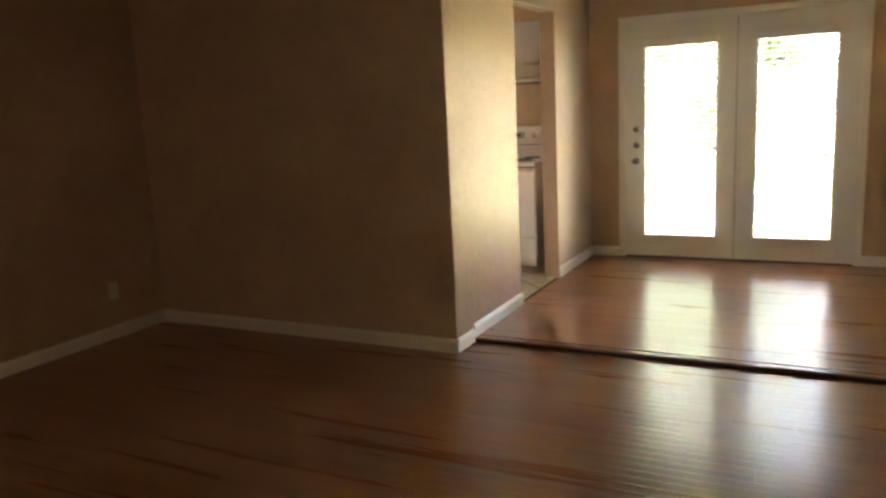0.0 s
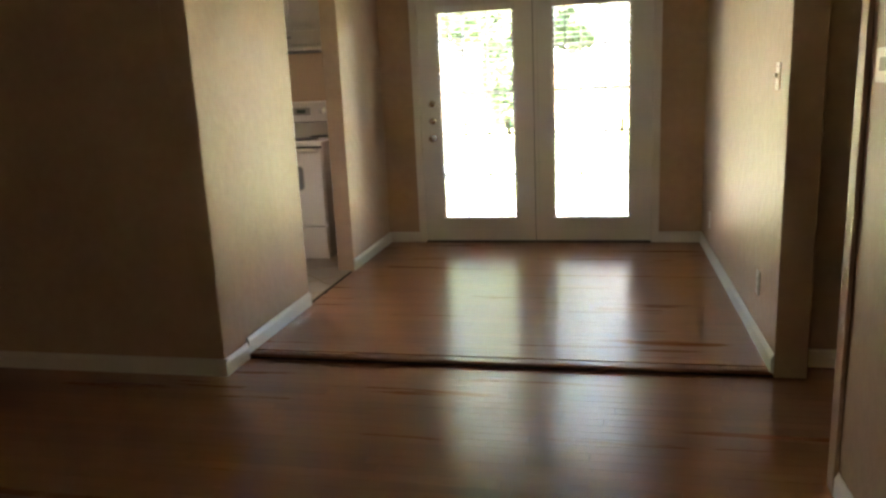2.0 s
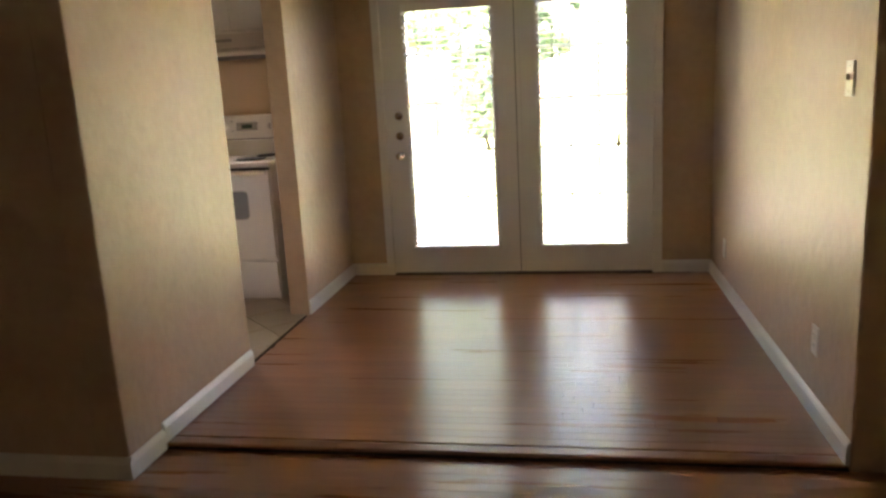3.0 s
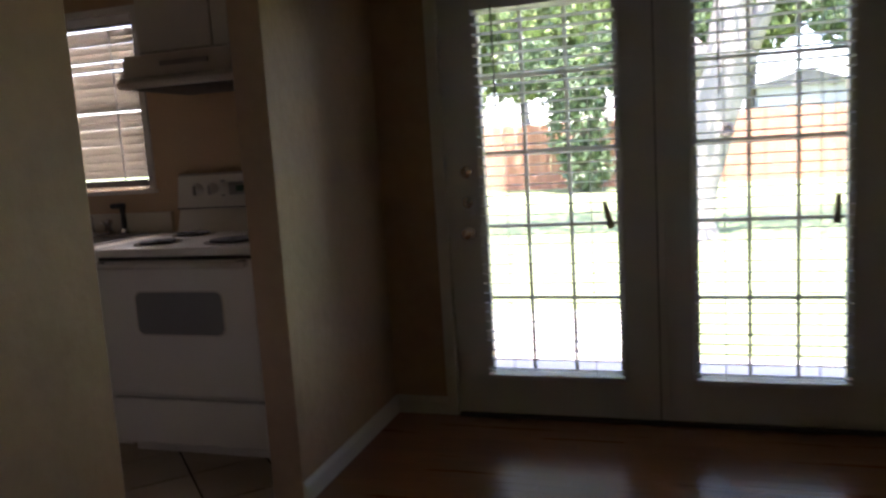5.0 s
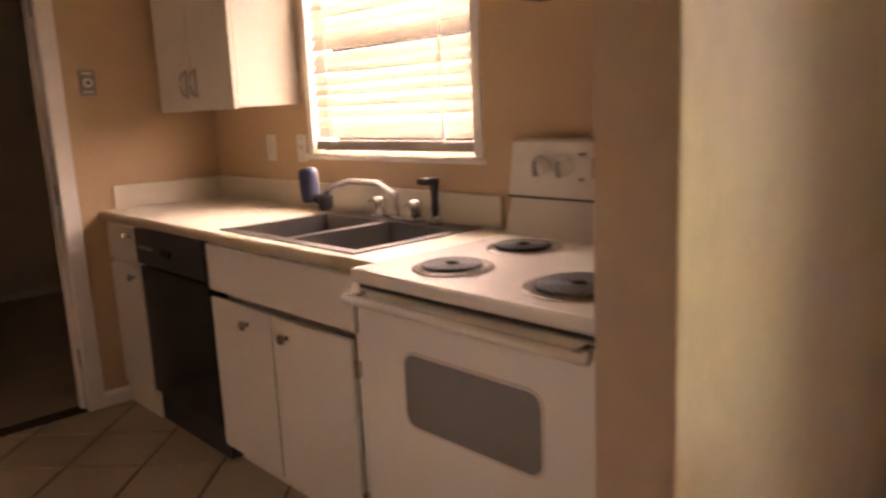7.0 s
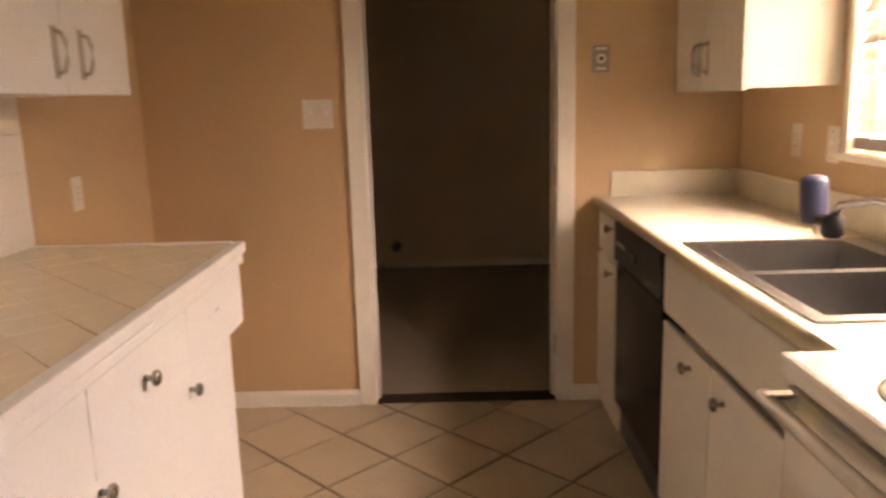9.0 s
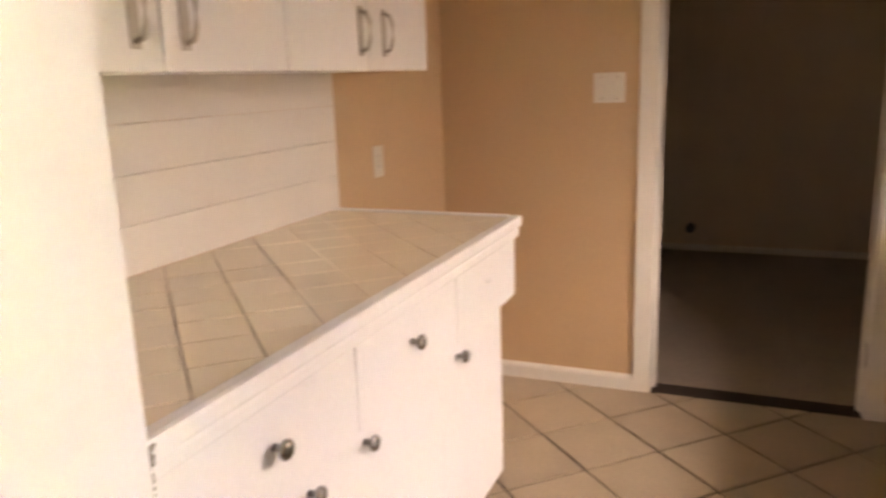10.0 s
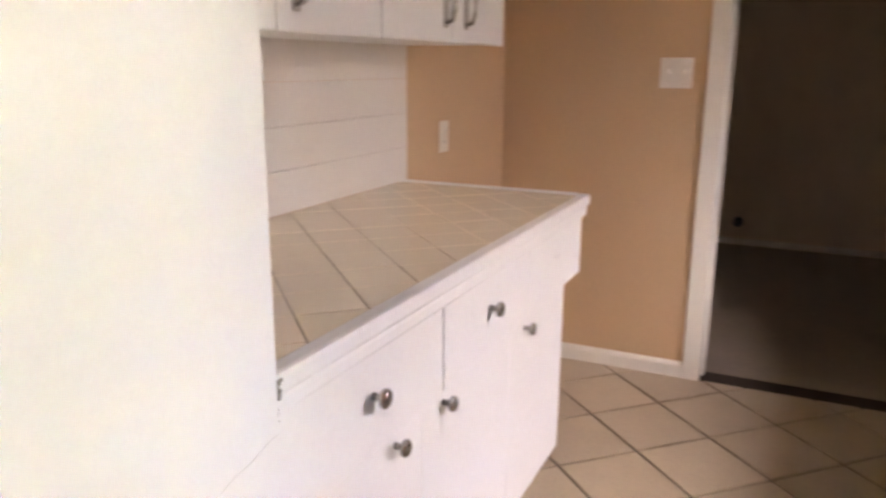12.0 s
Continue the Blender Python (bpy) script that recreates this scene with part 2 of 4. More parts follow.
structure("wall_hall_side", boxes(((W + 0.14, 0.39, LZ), (W + 2.4, 0.5, H))), M_TAN, "dark tan hall wall")
structure("wall_living_east", boxes(((W, LY, LZ), (W + 0.13, -0.68, H)), bevel=0.006), M_TAN, "tan living room wall beside the hall")
structure("trim_hall_opening", boxes(((W - 0.016, -0.752, LZ), (W - 0.001, -0.684, H)), bevel=0.004), M_TAN, "tan painted flat casing of the hall opening")
structure("wall_hall_south", boxes(((W + 0.13, -0.80, LZ), (W + 2.4, -0.68, H))), M_TAN, "tan hall wall")
structure("wall_hall_end", boxes(((W + 2.4, -0.8, LZ), (W + 2.5, 0.5, H))), M_TAN, "tan wall at the end of the hall")
structure("wall_living_west", boxes(((LX - TH, LY, LZ), (LX, 0, H))), M_TAN, "dark tan painted living room wall")
FX0, FX1, FZ0, FZ1 = -1.5, 1.5, 0.75, 2.05   # window opening added behind the start of the walk, never in view
structure("wall_living_south", boxes(((LX - TH, LY - 0.12, LZ), (FX0, LY, H)), ((FX1, LY - 0.12, LZ), (W + 0.13, LY, H)), ((FX0, LY - 0.12, LZ), (FX1, LY, FZ0)), ((FX0, LY - 0.12, FZ1), (FX1, LY, H))), M_TAN, "tan living room wall out of view, with an added window opening")
fw = thing("window_unseen", "white window added out of view to hold the living room fill lamp", "window", kind="structure")
part("window_frame", boxes(((FX0, LY - 0.1, FZ0), (FX0 + 0.05, LY - 0.03, FZ1)), ((FX1 - 0.05, LY - 0.1, FZ0), (FX1, LY - 0.03, FZ1)), ((FX0, LY - 0.1, FZ0), (FX1, LY - 0.03, FZ0 + 0.05)), ((FX0, LY - 0.1, FZ1 - 0.05), (FX1, LY - 0.03, FZ1)), ((-0.03, LY - 0.1, FZ0), (0.03, LY - 0.03, FZ1)), bevel=0.004), M_WHITE, fw)
part("added_blind", boxes(((FX0 + 0.002, LY - 0.115, FZ0 + 0.002), (FX1 - 0.002, LY - 0.105, FZ1 - 0.002))), M_SLAT, fw, "opaque cream blind closing the added window")
# Fill lamp added on the room side of the opaque blind to brighten the room.
fill_lamp = new("living_room_fill", bpy.data.lights.new("living_room_fill", "AREA"))
fill_lamp.data.shape, fill_lamp.data.size, fill_lamp.data.size_y, fill_lamp.data.energy, fill_lamp.data.color = "RECTANGLE", FX1 - FX0, FZ1 - FZ0, 0.08, (1.0, 0.92, 0.62)
fill_lamp.matrix_basis = look((0, LY - 0.02, (FZ0 + FZ1) / 2), (0, LY + 1, (FZ0 + FZ1) / 2))
for n_, bx in (("wall_utility_west", ((UX - 0.1, 0.7, -0.05), (UX, 3.1, H))), ("wall_utility_south", ((UX, 0.7, -0.05), (E - TH, 0.8, H))), ("wall_utility_north", ((UX, 3.0, -0.05), (E - TH, 3.1, H)))):
    structure(n_, boxes(bx), M_UTIL, "unlit cream wall of the utility room")
structure("ceiling", boxes(((UX - 0.1, LY - 0.12, H), (W + 2.5, D + 0.16, H + 0.12))), M_CEIL, "white textured ceiling")
structure("roof", boxes(((UX - 0.6, LY - 0.6, H + 0.12), (W + 3.0, D + 0.42, H + 0.25))), M_ROOF, "grey shingle roof with a short eave")

# floors under the planks and tiles
structure("floor_living", boxes(((LX - TH, LY - 0.12, LZ - 0.1), (W + 2.5, STEP - 0.04, LZ - 0.012))), M_SUB, "dark joints of the living room strip floor")
structure("floor_dining", boxes(((-0.02, STEP - 0.04, LZ - 0.1), (W + 0.02, D + 0.02, -0.012))), M_SUB, "dark joints of the raised strip floor")
structure("floor_hall", boxes(((W, STEP - 0.04, LZ - 0.1), (W + 2.5, 0.5, LZ - 0.004))), M_NOSE, "dark wood hall floor")
structure("floor_kitchen", boxes(((E - TH, KB, -0.12), (-0.02, D, -0.007))), M_GROUT, "brown grout of the kitchen tile floor")
structure("floor_utility", boxes(((UX - 0.1, 0.7, -0.12), (E - TH, 3.1, -0.006))), M_VINYL, "dark brown vinyl floor of the utility room")
nose = bmesh.new()
box(nose, (0.0, STEP - 0.04, LZ + 0.0), (W, STEP + 0.03, -0.001), 0.012)
tagged(part("step_nosing", nose, M_NOSE), "dark rounded wooden nosing of the low step", "step", kind="structure")


def baseboard(name, a, b, out, z, h=0.085, t=0.014):
    """A moulded skirting from a to b (x, y) that stands proud towards out."""
    a, b, o = Vector((*a, 0)), Vector((*b, 0)), Vector((*out, 0))
    prof = [(0, 0), (t, 0), (t, h * 0.72), (t * 0.7, h * 0.86), (t * 0.35, h * 0.95), (t * 0.3, h), (0, h)]
    bm = bmesh.new()
    ends = [[bm.verts.new(p + o * u + Vector((0, 0, z + w))) for u, w in prof] for p in (a, b)]
    for k in range(len(prof)):
        j = (k + 1) % len(prof)
        bm.faces.new((ends[0][k], ends[0][j], ends[1][j], ends[1][k]))
    bm.faces.new(ends[0])
    bm.faces.new(ends[1][::-1])
    bmesh.ops.recalc_face_normals(bm, faces=bm.faces)
    return tagged(part(name, bm, M_WHITE), "white painted moulded baseboard", "baseboard", kind="structure")


baseboard("baseboard_living", (LX, 0), (0.014, 0), (0, -1), LZ)
baseboard("baseboard_living_west", (LX, LY), (LX, 0), (1, 0), LZ)
baseboard("baseboard_corner", (0, 0), (0, STEP - 0.04), (1, 0), LZ)
baseboard("baseboard_passage", (0, STEP - 0.04), (0, J1), (1, 0), 0)
baseboard("baseboard_dining_west", (0, J2), (0, D), (1, 0), 0)
baseboard("baseboard_door_left", (0, D), (DX0 - 0.061, D), (0, -1), 0)
baseboard("baseboard_door_right", (DX1 + 0.061, D), (W, D), (0, -1), 0)
baseboard("baseboard_dining_east", (W, 0.226), (W, D), (-1, 0), 0)
baseboard("baseboard_hall", (W + 0.14, 0.39), (W + 2.4, 0.39), (0, -1), LZ)
baseboard("baseboard_living_east", (W, LY), (W, -0.753), (-1, 0), LZ)
baseboard("baseboard_kitchen_left", (E, KB), (E, UY0 - 0.075), (1, 0), 0, 0.07)
baseboard("baseboard_kitchen_right", (E, UY1 + 0.075), (E, D - 0.55), (1, 0), 0, 0.07)
baseboard("baseboard_utility", (UX, 0.8), (UX, 3.0), (1, 0), 0, 0.045)


# ---------------------------------------------------------------- glazed doors
def casing(name, x0, x1, z1, y, w=0.056, t=0.02):
    bm = boxes(((x0 - w, y - t, 0), (x0, y - 0.001, z1)), ((x1, y - t, 0), (x1 + w, y - 0.001, z1)), ((x0 - w, y - t, z1), (x1 + w, y - 0.001, z1 + w)), bevel=0.005)
    return tagged(part(name, bm, M_WHITE), "white painted door casing", "trim", kind="structure")


casing("trim_patio_doors", DX0 - 0.005, DX1 + 0.005, DH, D)
structure("door_frame", boxes(((DX0 - 0.03, D + 0.002, -0.02), (DX0 - 0.004, D + 0.14, DH + 0.03)), ((DX1 + 0.004, D + 0.002, -0.02), (DX1 + 0.03, D + 0.14, DH + 0.03)), ((DX0 - 0.004, D + 0.002, DH + 0.004), (DX1 + 0.004, D + 0.14, DH + 0.03))), M_WHITE, "white frame of the patio doors")
structure("door_stop", boxes(((DX0 - 0.0035, D + 0.0515, 0.014), (DX0 + 0.02, D + 0.08, DH)), ((DX1 - 0.02, D + 0.0515, 0.014), (DX1 + 0.0035, D + 0.08, DH)), ((DX0 - 0.0035, D + 0.0515, DH - 0.02), (DX1 + 0.0035, D + 0.08, DH + 0.0035))), M_WHITE, "white stop strip round the patio doors")
structure("door_threshold", boxes(((DX0, D - 0.03, -0.02), (DX1, D + 0.15, 0.012)), bevel=0.004), M_THRESH, "dark metal threshold under the patio doors")


def rosette(parent, x, z, y, knob):
    m = Matrix.Translation((x, y, z)) @ Matrix.Rotation(radians(90), 4, "X")
    prof = [(0.0285, -0.004), (0.0285, 0.006), (0.022, 0.011), (0.012, 0.013)]
    if knob:
        prof += [(0.011, 0.032), (0.018, 0.037), (0.026, 0.046), (0.027, 0.056), (0.02, 0.066), (0.006, 0.069)]
    else:
        prof += [(0.010, 0.016), (0.004, 0.017)]
    k = part("door_knob" if knob else "deadbolt", lathe(prof, 24, m), M_BRASS, parent, "satin metal", True)
    if not knob:
        part("thumb_turn", boxes(((x - 0.004, y - 0.032, z - 0.014), (x + 0.004, y - 0.012, z + 0.014)), bevel=0.003), M_BRASS, k)


SLATS = 37


def patio_door(name, x0, x1, g0, g1, locks, label):
    """One glazed leaf with its muntins, panes and the blind fixed to it."""
    z0, z1 = 0.212, 1.842
    y0, y1 = D + 0.006, D + 0.05
    d = thing(name, label, "door", kind="structure")
    a, b, top, bot = (x0 - 0.0035 if locks else x0 + 0.002), (x1 - 0.002 if locks else x1 + 0.0035), DH + 0.0035, 0.0125
    part("leaf", boxes(((a, y0, bot), (g0, y1, top)), ((g1, y0, bot), (b, y1, top)), ((g0, y0, bot), (g1, y1, z0)), ((g0, y0, z1), (g1, y1, top))), M_DOOR, d)
    f = 0.03
    part("glazing_frame", boxes(((g0 - f, y0 - 0.012, z0 - f), (g0, y0, z1 + f)), ((g1, y0 - 0.012, z0 - f), (g1 + f, y0, z1 + f)), ((g0, y0 - 0.012, z0 - f), (g1, y0, z0)), ((g0, y0 - 0.012, z1), (g1, y0, z1 + f)), bevel=0.004), M_DOOR, d)
    for k in (1, 2):
        xm = g0 + (g1 - g0) * k / 3 + (-0.008 if locks else 0.014)
        part("muntin", boxes(((xm - 0.008, y0 + 0.026, z0), (xm + 0.008, y1 + 0.004, z1)), bevel=0.003), M_DOOR, d)
    for k in range(1, 5):
        zm = 0.226 + 0.331 * k
        part("muntin", boxes(((g0, y0 + 0.028, zm - 0.008), (g1, y1 + 0.002, zm + 0.008)), bevel=0.003), M_DOOR, d)
    pane = part("pane", boxes(((g0 - 0.005, y0 + 0.03, z0 - 0.005), (g1 + 0.005, y0 + 0.034, z1 + 0.005))), M_GLASS, d)
    pane.visible_shadow = False
    if locks:
        for z, kn_ in ((0.865, True), (1.003, False), (1.142, False)):
            rosette(d, 0.413, z, y0, kn_)
    # blind fixed to the leaf
    bl = thing("door_blind", "white two-inch slatted blind, slats open, fixed to a patio door", "blind", group="patio door blinds")
    w0, w1, yb = g0 - 0.018, g1 + 0.018, y0 - 0.036
    part("headrail", boxes(((w0, yb - 0.026, z1 - 0.01), (w1, yb + 0.022, z1 + 0.045)), bevel=0.004), M_SLAT, bl)
    part("bottom_rail", boxes(((w0, yb - 0.022, z0 - 0.018), (w1, yb + 0.022, z0 + 0.004)), bevel=0.004), M_SLAT, bl)
    bm = bmesh.new()
    sec = [(-0.020, -0.0012), (-0.010, 0.0006), (0, 0.0012), (0.010, 0.0006), (0.020, -0.0012)]
    vs = []
    for x in (w0, w1):
        vs.append([bm.verts.new((x, u, w + s)) for s in (0.0008, -0.0008) for u, w in (sec if s > 0 else sec[::-1])])
    n = len(vs[0])
    for k in range(n):
        bm.faces.new((vs[0][k], vs[0][(k + 1) % n], vs[1][(k + 1) % n], vs[1][k]))
    bm.faces.new(vs[0])
    bm.faces.new(vs[1][::-1])
    bmesh.ops.recalc_face_normals(bm, faces=bm.faces)
    me = mesh_of("slat", bm, M_DSLAT)
    rnd = random.Random(len(name))
    for k in range(SLATS):
        s = new("slat", me)
        s.parent = bl
        s.matrix_basis = pose(0, yb, z0 + 0.03 + (z1 - z0 - 0.05) * k / (SLATS - 1), -7 + rnd.uniform(-2, 2), rnd.uniform(-0.12, 0.12), 0)
    for fr in (0.2, 0.8):
        xl = w0 + (w1 - w0) * fr
        part("ladder_cord", boxes(((xl - 0.001, yb - 0.024, z0), (xl + 0.001, yb - 0.0225, z1)), ((xl - 0.001, yb + 0.0225, z0), (xl + 0.001, yb + 0.024, z1))), M_SLAT, bl)
    xw = g0 + 0.08
    part("tilt_wand", tube(bmesh.new(), (xw, yb - 0.034, z1), (xw + 0.004, yb - 0.036, 1.40), 0.0042, seg=8), M_CORD, bl)
    xt = g1 - 0.075
    part("lift_cord", tube(bmesh.new(), (xt, yb - 0.03, z1), (xt + 0.03, yb - 0.032, 0.98), 0.0012, seg=6), M_SLAT, bl)
    tas = bmesh.new()
    box(tas, (-0.015, -0.009, -0.115), (0.015, 0.009, 0.0), 0.004)
    for v_ in tas.verts:
        v_.co.x *= 0.62 - 3.2 * v_.co.z
        v_.co.y *= 0.62 - 3.2 * v_.co.z
    tas.transform(Matrix.Translation((xt + 0.03, yb - 0.036, 0.99)) @ Matrix.Rotation(radians(-13 if locks else 3), 4, "Y"))
    part("cord_tassel", tas, M_TAG, bl, "brown wooden cord tassel")
    return d


patio_door("door_1", DX0, DM, 0.497, 1.072, True, "white patio door with a tall fifteen-light glazed panel and locks")
patio_door("door_2", DM, DX1, 1.403, 1.962, False, "white fixed patio door with a tall glazed panel")
structure("door_astragal", boxes(((DM + 0.003, D - 0.006, 0.02), (DM + 0.034, D + 0.0055, DH)), bevel=0.003), M_DOOR, "white strip where the two patio doors meet")
structure("door_seal", boxes(((DM - 0.0025, D + 0.001, 0.03), (DM + 0.0015, D + 0.0055, 0.93)), ((DM - 0.0025, D + 0.001, 1.03), (DM + 0.0015, D + 0.0055, DH - 0.01)), ((DM - 0.0016, D + 0.0057, 0.014), (DM + 0.0016, D + 0.048, DH))), M_THRESH, "dark weather seal in the joint of the patio doors")

# ---------------------------------------------------------------- utility doorway
for n_, y0, y1 in (("trim_utility_left", UY0 - 0.075, UY0 - 0.002), ("trim_utility_right", UY1 + 0.002, UY1 + 0.075)):
    structure(n_, boxes(((E + 0.001, y0, 0), (E + 0.018, y1, 2.06)), bevel=0.005), M_WHITE, "white painted door casing of the utility room")
structure("trim_utility_head", boxes(((E + 0.001, UY0 - 0.075, 2.06), (E + 0.018, UY1 + 0.075, 2.13)), bevel=0.005), M_WHITE, "white painted door head of the utility room")
structure("door_jamb_utility", boxes(((E - TH - 0.01, UY0 - 0.019, 0), (E, UY0 - 0.001, 2.058)), ((E - TH - 0.01, UY1 + 0.001, 0), (E, UY1 + 0.019, 2.058)), ((E - TH - 0.01, UY0, 2.04), (E, UY1, 2.058))), M_WHITE, "white door jamb of the utility room")
structure("door_stop_utility", boxes(((E - 0.09, UY1 - 0.014, 0), (E - 0.055, UY1, 2.04)), ((E - 0.09, UY0, 0), (E - 0.055, UY0 + 0.012, 2.04)), bevel=0.003), M_WHITE, "white door stop")
strike = thing("strike_plate", "small brass strike plates in the door jamb", "hardware")
for z in (0.25, 1.0, 1.8):
    part("plate", boxes(((E - 0.045, UY1 - 0.0015, z - 0.045), (E - 0.012, UY1 + 0.0005, z + 0.045))), M_PEWTER, strike)
valve = thing("wall_valve", "small black valve low on the utility room wall", "valve")
part("flange", lathe([(0.035, 0), (0.035, 0.008), (0.02, 0.014)], 16, Matrix.Translation((UX, 1.28, 0.175)) @ Matrix.Rotation(radians(90), 4, "Y")), M_BLACKM, valve)
part("handle", lathe([(0.016, 0.01), (0.016, 0.05), (0.034, 0.055), (0.034, 0.07), (0.01, 0.075)], 12, Matrix.Translation((UX, 1.28, 0.175)) @ Matrix.Rotation(radians(90), 4, "Y")), M_BLACKM, valve)


# ---------------------------------------------------------------- wall plates
def wall_plate(name, label, category, at, out, w=0.07, h=0.115, kind_="outlet", group=""):
    """A cover plate at a wall point, facing out (a unit x or y vector)."""
    ob = thing(name, label, category, group=group)
    o = Vector((*out, 0))
    m = Matrix.Translation(at) @ o.to_track_quat("Y", "Z").to_matrix().to_4x4()
    def local(lo, hi, bev):
        bm = boxes((lo, hi), bevel=bev)
        bm.transform(m)
        return bm
    part("plate", local((-w / 2, 0, -h / 2), (w / 2, 0.006, h / 2), 0.002), M_PLATE, ob)
    gangs = (-w / 4, w / 4) if kind_ == "double" else (0,)
    for g in gangs:
        if kind_ == "outlet":
            for z in (-0.02, 0.02):
                r = part("receptacle", local((g - 0.017, 0.004, z - 0.014), (g + 0.017, 0.008, z + 0.014), 0.002), M_PLATE, ob)
                for s in (-0.006, 0.006):
                    part("slot", local((g + s - 0.001, 0.007, z - 0.004), (g + s + 0.001, 0.0085, z + 0.006), 0), M_SLOT, r)
        else:
            part("toggle", local((g - 0.005, 0.004, -0.004), (g + 0.005, 0.018, 0.014), 0.002), M_PLATE, ob)
            part("slot", local((g - 0.007, 0.004, -0.013), (g + 0.007, 0.0068, 0.013), 0), M_PLATE, ob)
        for z in (-0.042, 0.042) if kind_ != "outlet" else (0,):
            part("screw", local((g - 0.003, 0.004, z - 0.003), (g + 0.003, 0.0075, z + 0.003), 0.001), M_BRASS, ob)
    return ob


wall_plate("light_switch", "ivory single light switch on the dining wall", "switch", (W, 0.428, 1.28), (-1, 0), kind_="switch")
wall_plate("power_outlet", "ivory power outlet low on the dining wall", "outlet", (W, 0.647, 0.30), (-1, 0), group="wall outlets")
wall_plate("power_outlet", "ivory power outlet low by the patio doors", "outlet", (W, 2.459, 0.265), (-1, 0), group="wall outlets")
wall_plate("power_outlet", "ivory power outlet low on the dark living room wall", "outlet", (LX, -0.42, 0.30), (1, 0), group="wall outlets")
wall_plate("double_switch", "ivory double light switch beside the utility doorway", "switch", (E, 1.165, 1.285), (1, 0), w=0.125, h=0.118, kind_="double")
wall_plate("power_outlet", "ivory power outlet above the tiled counter", "outlet", (-2.455, KB, 1.05), (0, 1), group="wall outlets")
wall_plate("power_outlet", "ivory power outlet above the laminate counter", "outlet", (-2.565, D, 1.16), (0, -1), group="wall outlets")
wall_plate("light_switch", "ivory light switch beside the kitchen window", "switch", (-2.315, D, 1.16), (0, -1), kind_="switch")
th = thing("thermostat", "small white thermostat with a grey display on the living room wall", "thermostat")
part("case", boxes(((W - 0.028, -1.0, 1.27), (W, -0.88, 1.36)), bevel=0.006), M_PLATE, th)
part("display", boxes(((W - 0.0295, -0.975, 1.30), (W - 0.027, -0.915, 1.335))), M_GREYP, th)
door_bell = thing("wall_jack", "grey old wall jack plate beside the utility doorway", "wall jack")
part("plate", boxes(((E, 2.305, 1.425), (E + 0.008, 2.375, 1.535)), bevel=0.003), M_GREYP, door_bell)
part("ring", lathe([(0.02, 0), (0.02, 0.006), (0.012, 0.008)], 16, Matrix.Translation((E + 0.007, 2.34, 1.48)) @ Matrix.Rotation(radians(90), 4, "Y")), M_PLATE, door_bell)
part("socket", lathe([(0.009, 0), (0.009, 0.0022)], 12, Matrix.Translation((E + 0.0145, 2.34, 1.48)) @ Matrix.Rotation(radians(90), 4, "Y")), M_SLOT, door_bell)
for z in (1.44, 1.52):
    part("bar", boxes(((E + 0.007, 2.318, z - 0.005), (E + 0.0105, 2.362, z + 0.005))), M_PLATE, door_bell)

# ---------------------------------------------------------------- kitchen window
kwin = thing("window_1", "white kitchen window over the sink", "window", kind="structure")
part("window_frame", boxes(((KX0, D + 0.05, KZ0), (KX0 + 0.04, D + 0.11, KZ1)), ((KX1 - 0.04, D + 0.05, KZ0), (KX1, D + 0.11, KZ1)), ((KX0, D + 0.05, KZ0), (KX1, D + 0.11, KZ0 + 0.04)), ((KX0, D + 0.05, KZ1 - 0.04), (KX1, D + 0.11, KZ1)), ((KX0, D + 0.06, 1.58), (KX1, D + 0.10, 1.62)), bevel=0.004), M_WHITE, kwin)
part("window_sill", boxes(((KX0 - 0.03, D - 0.03, KZ0 - 0.022), (KX1 + 0.03, D + 0.05, KZ0 - 0.002)), bevel=0.005), M_WHITE, kwin)
part("window_casing", boxes(((KX0 - 0.022, D - 0.012, KZ0), (KX0 + 0.012, D + 0.05, KZ1)), ((KX1 - 0.012, D - 0.012, KZ0), (KX1 + 0.022, D + 0.05, KZ1)), ((KX0 - 0.022, D - 0.012, KZ1 - 0.012), (KX1 + 0.022, D + 0.05, KZ1 + 0.022)), bevel=0.003), M_WHITE, kwin)
for z0_, z1_ in ((KZ0 + 0.03, 1.59), (1.61, KZ1 - 0.03)):
    pn = part("pane", boxes(((KX0 + 0.03, D + 0.078, z0_), (KX1 - 0.03, D + 0.082, z1_))), M_GLASS, kwin)
    pn.visible_shadow = False
kbl = thing("window_blind", "closed cream slatted blind glowing with daylight in the kitchen window", "blind")
wx0, wx1 = KX0 + 0.022, KX1 - 0.022
part("headrail", boxes(((wx0, D - 0.004, KZ1 - 0.06), (wx1, D + 0.045, KZ1 - 0.014)), bevel=0.004), M_SLAT, kbl)
part("bottom_rail", boxes(((wx0, D + 0.0, KZ0 + 0.014), (wx1, D + 0.020, KZ0 + 0.052)), bevel=0.004), M_GREYP, kbl)
bm = bmesh.new()
sec = [(-0.001, -0.026), (0.0035, -0.010), (0.0035, 0.010), (-0.001, 0.026)]
vs = []
for x in (wx0, wx1):
    vs.append([bm.verts.new((x, u + s, w)) for s in (0.001, -0.001) for u, w in (sec if s > 0 else sec[::-1])])
for k in range(8):
    bm.faces.new((vs[0][k], vs[0][(k + 1) % 8], vs[1][(k + 1) % 8], vs[1][k]))
bm.faces.new(vs[0])
bm.faces.new(vs[1][::-1])
bmesh.ops.recalc_face_normals(bm, faces=bm.faces)
kslat = mesh_of("slat", bm, M_KSLAT)
for k in range(19):
    s = new("slat", kslat)
    s.parent = kbl
    s.matrix_basis = pose(0, D + 0.012, KZ0 + 0.082 + 0.0425 * k, -31 + random.uniform(-0.7, 0.7), random.uniform(-0.2, 0.2), 0)
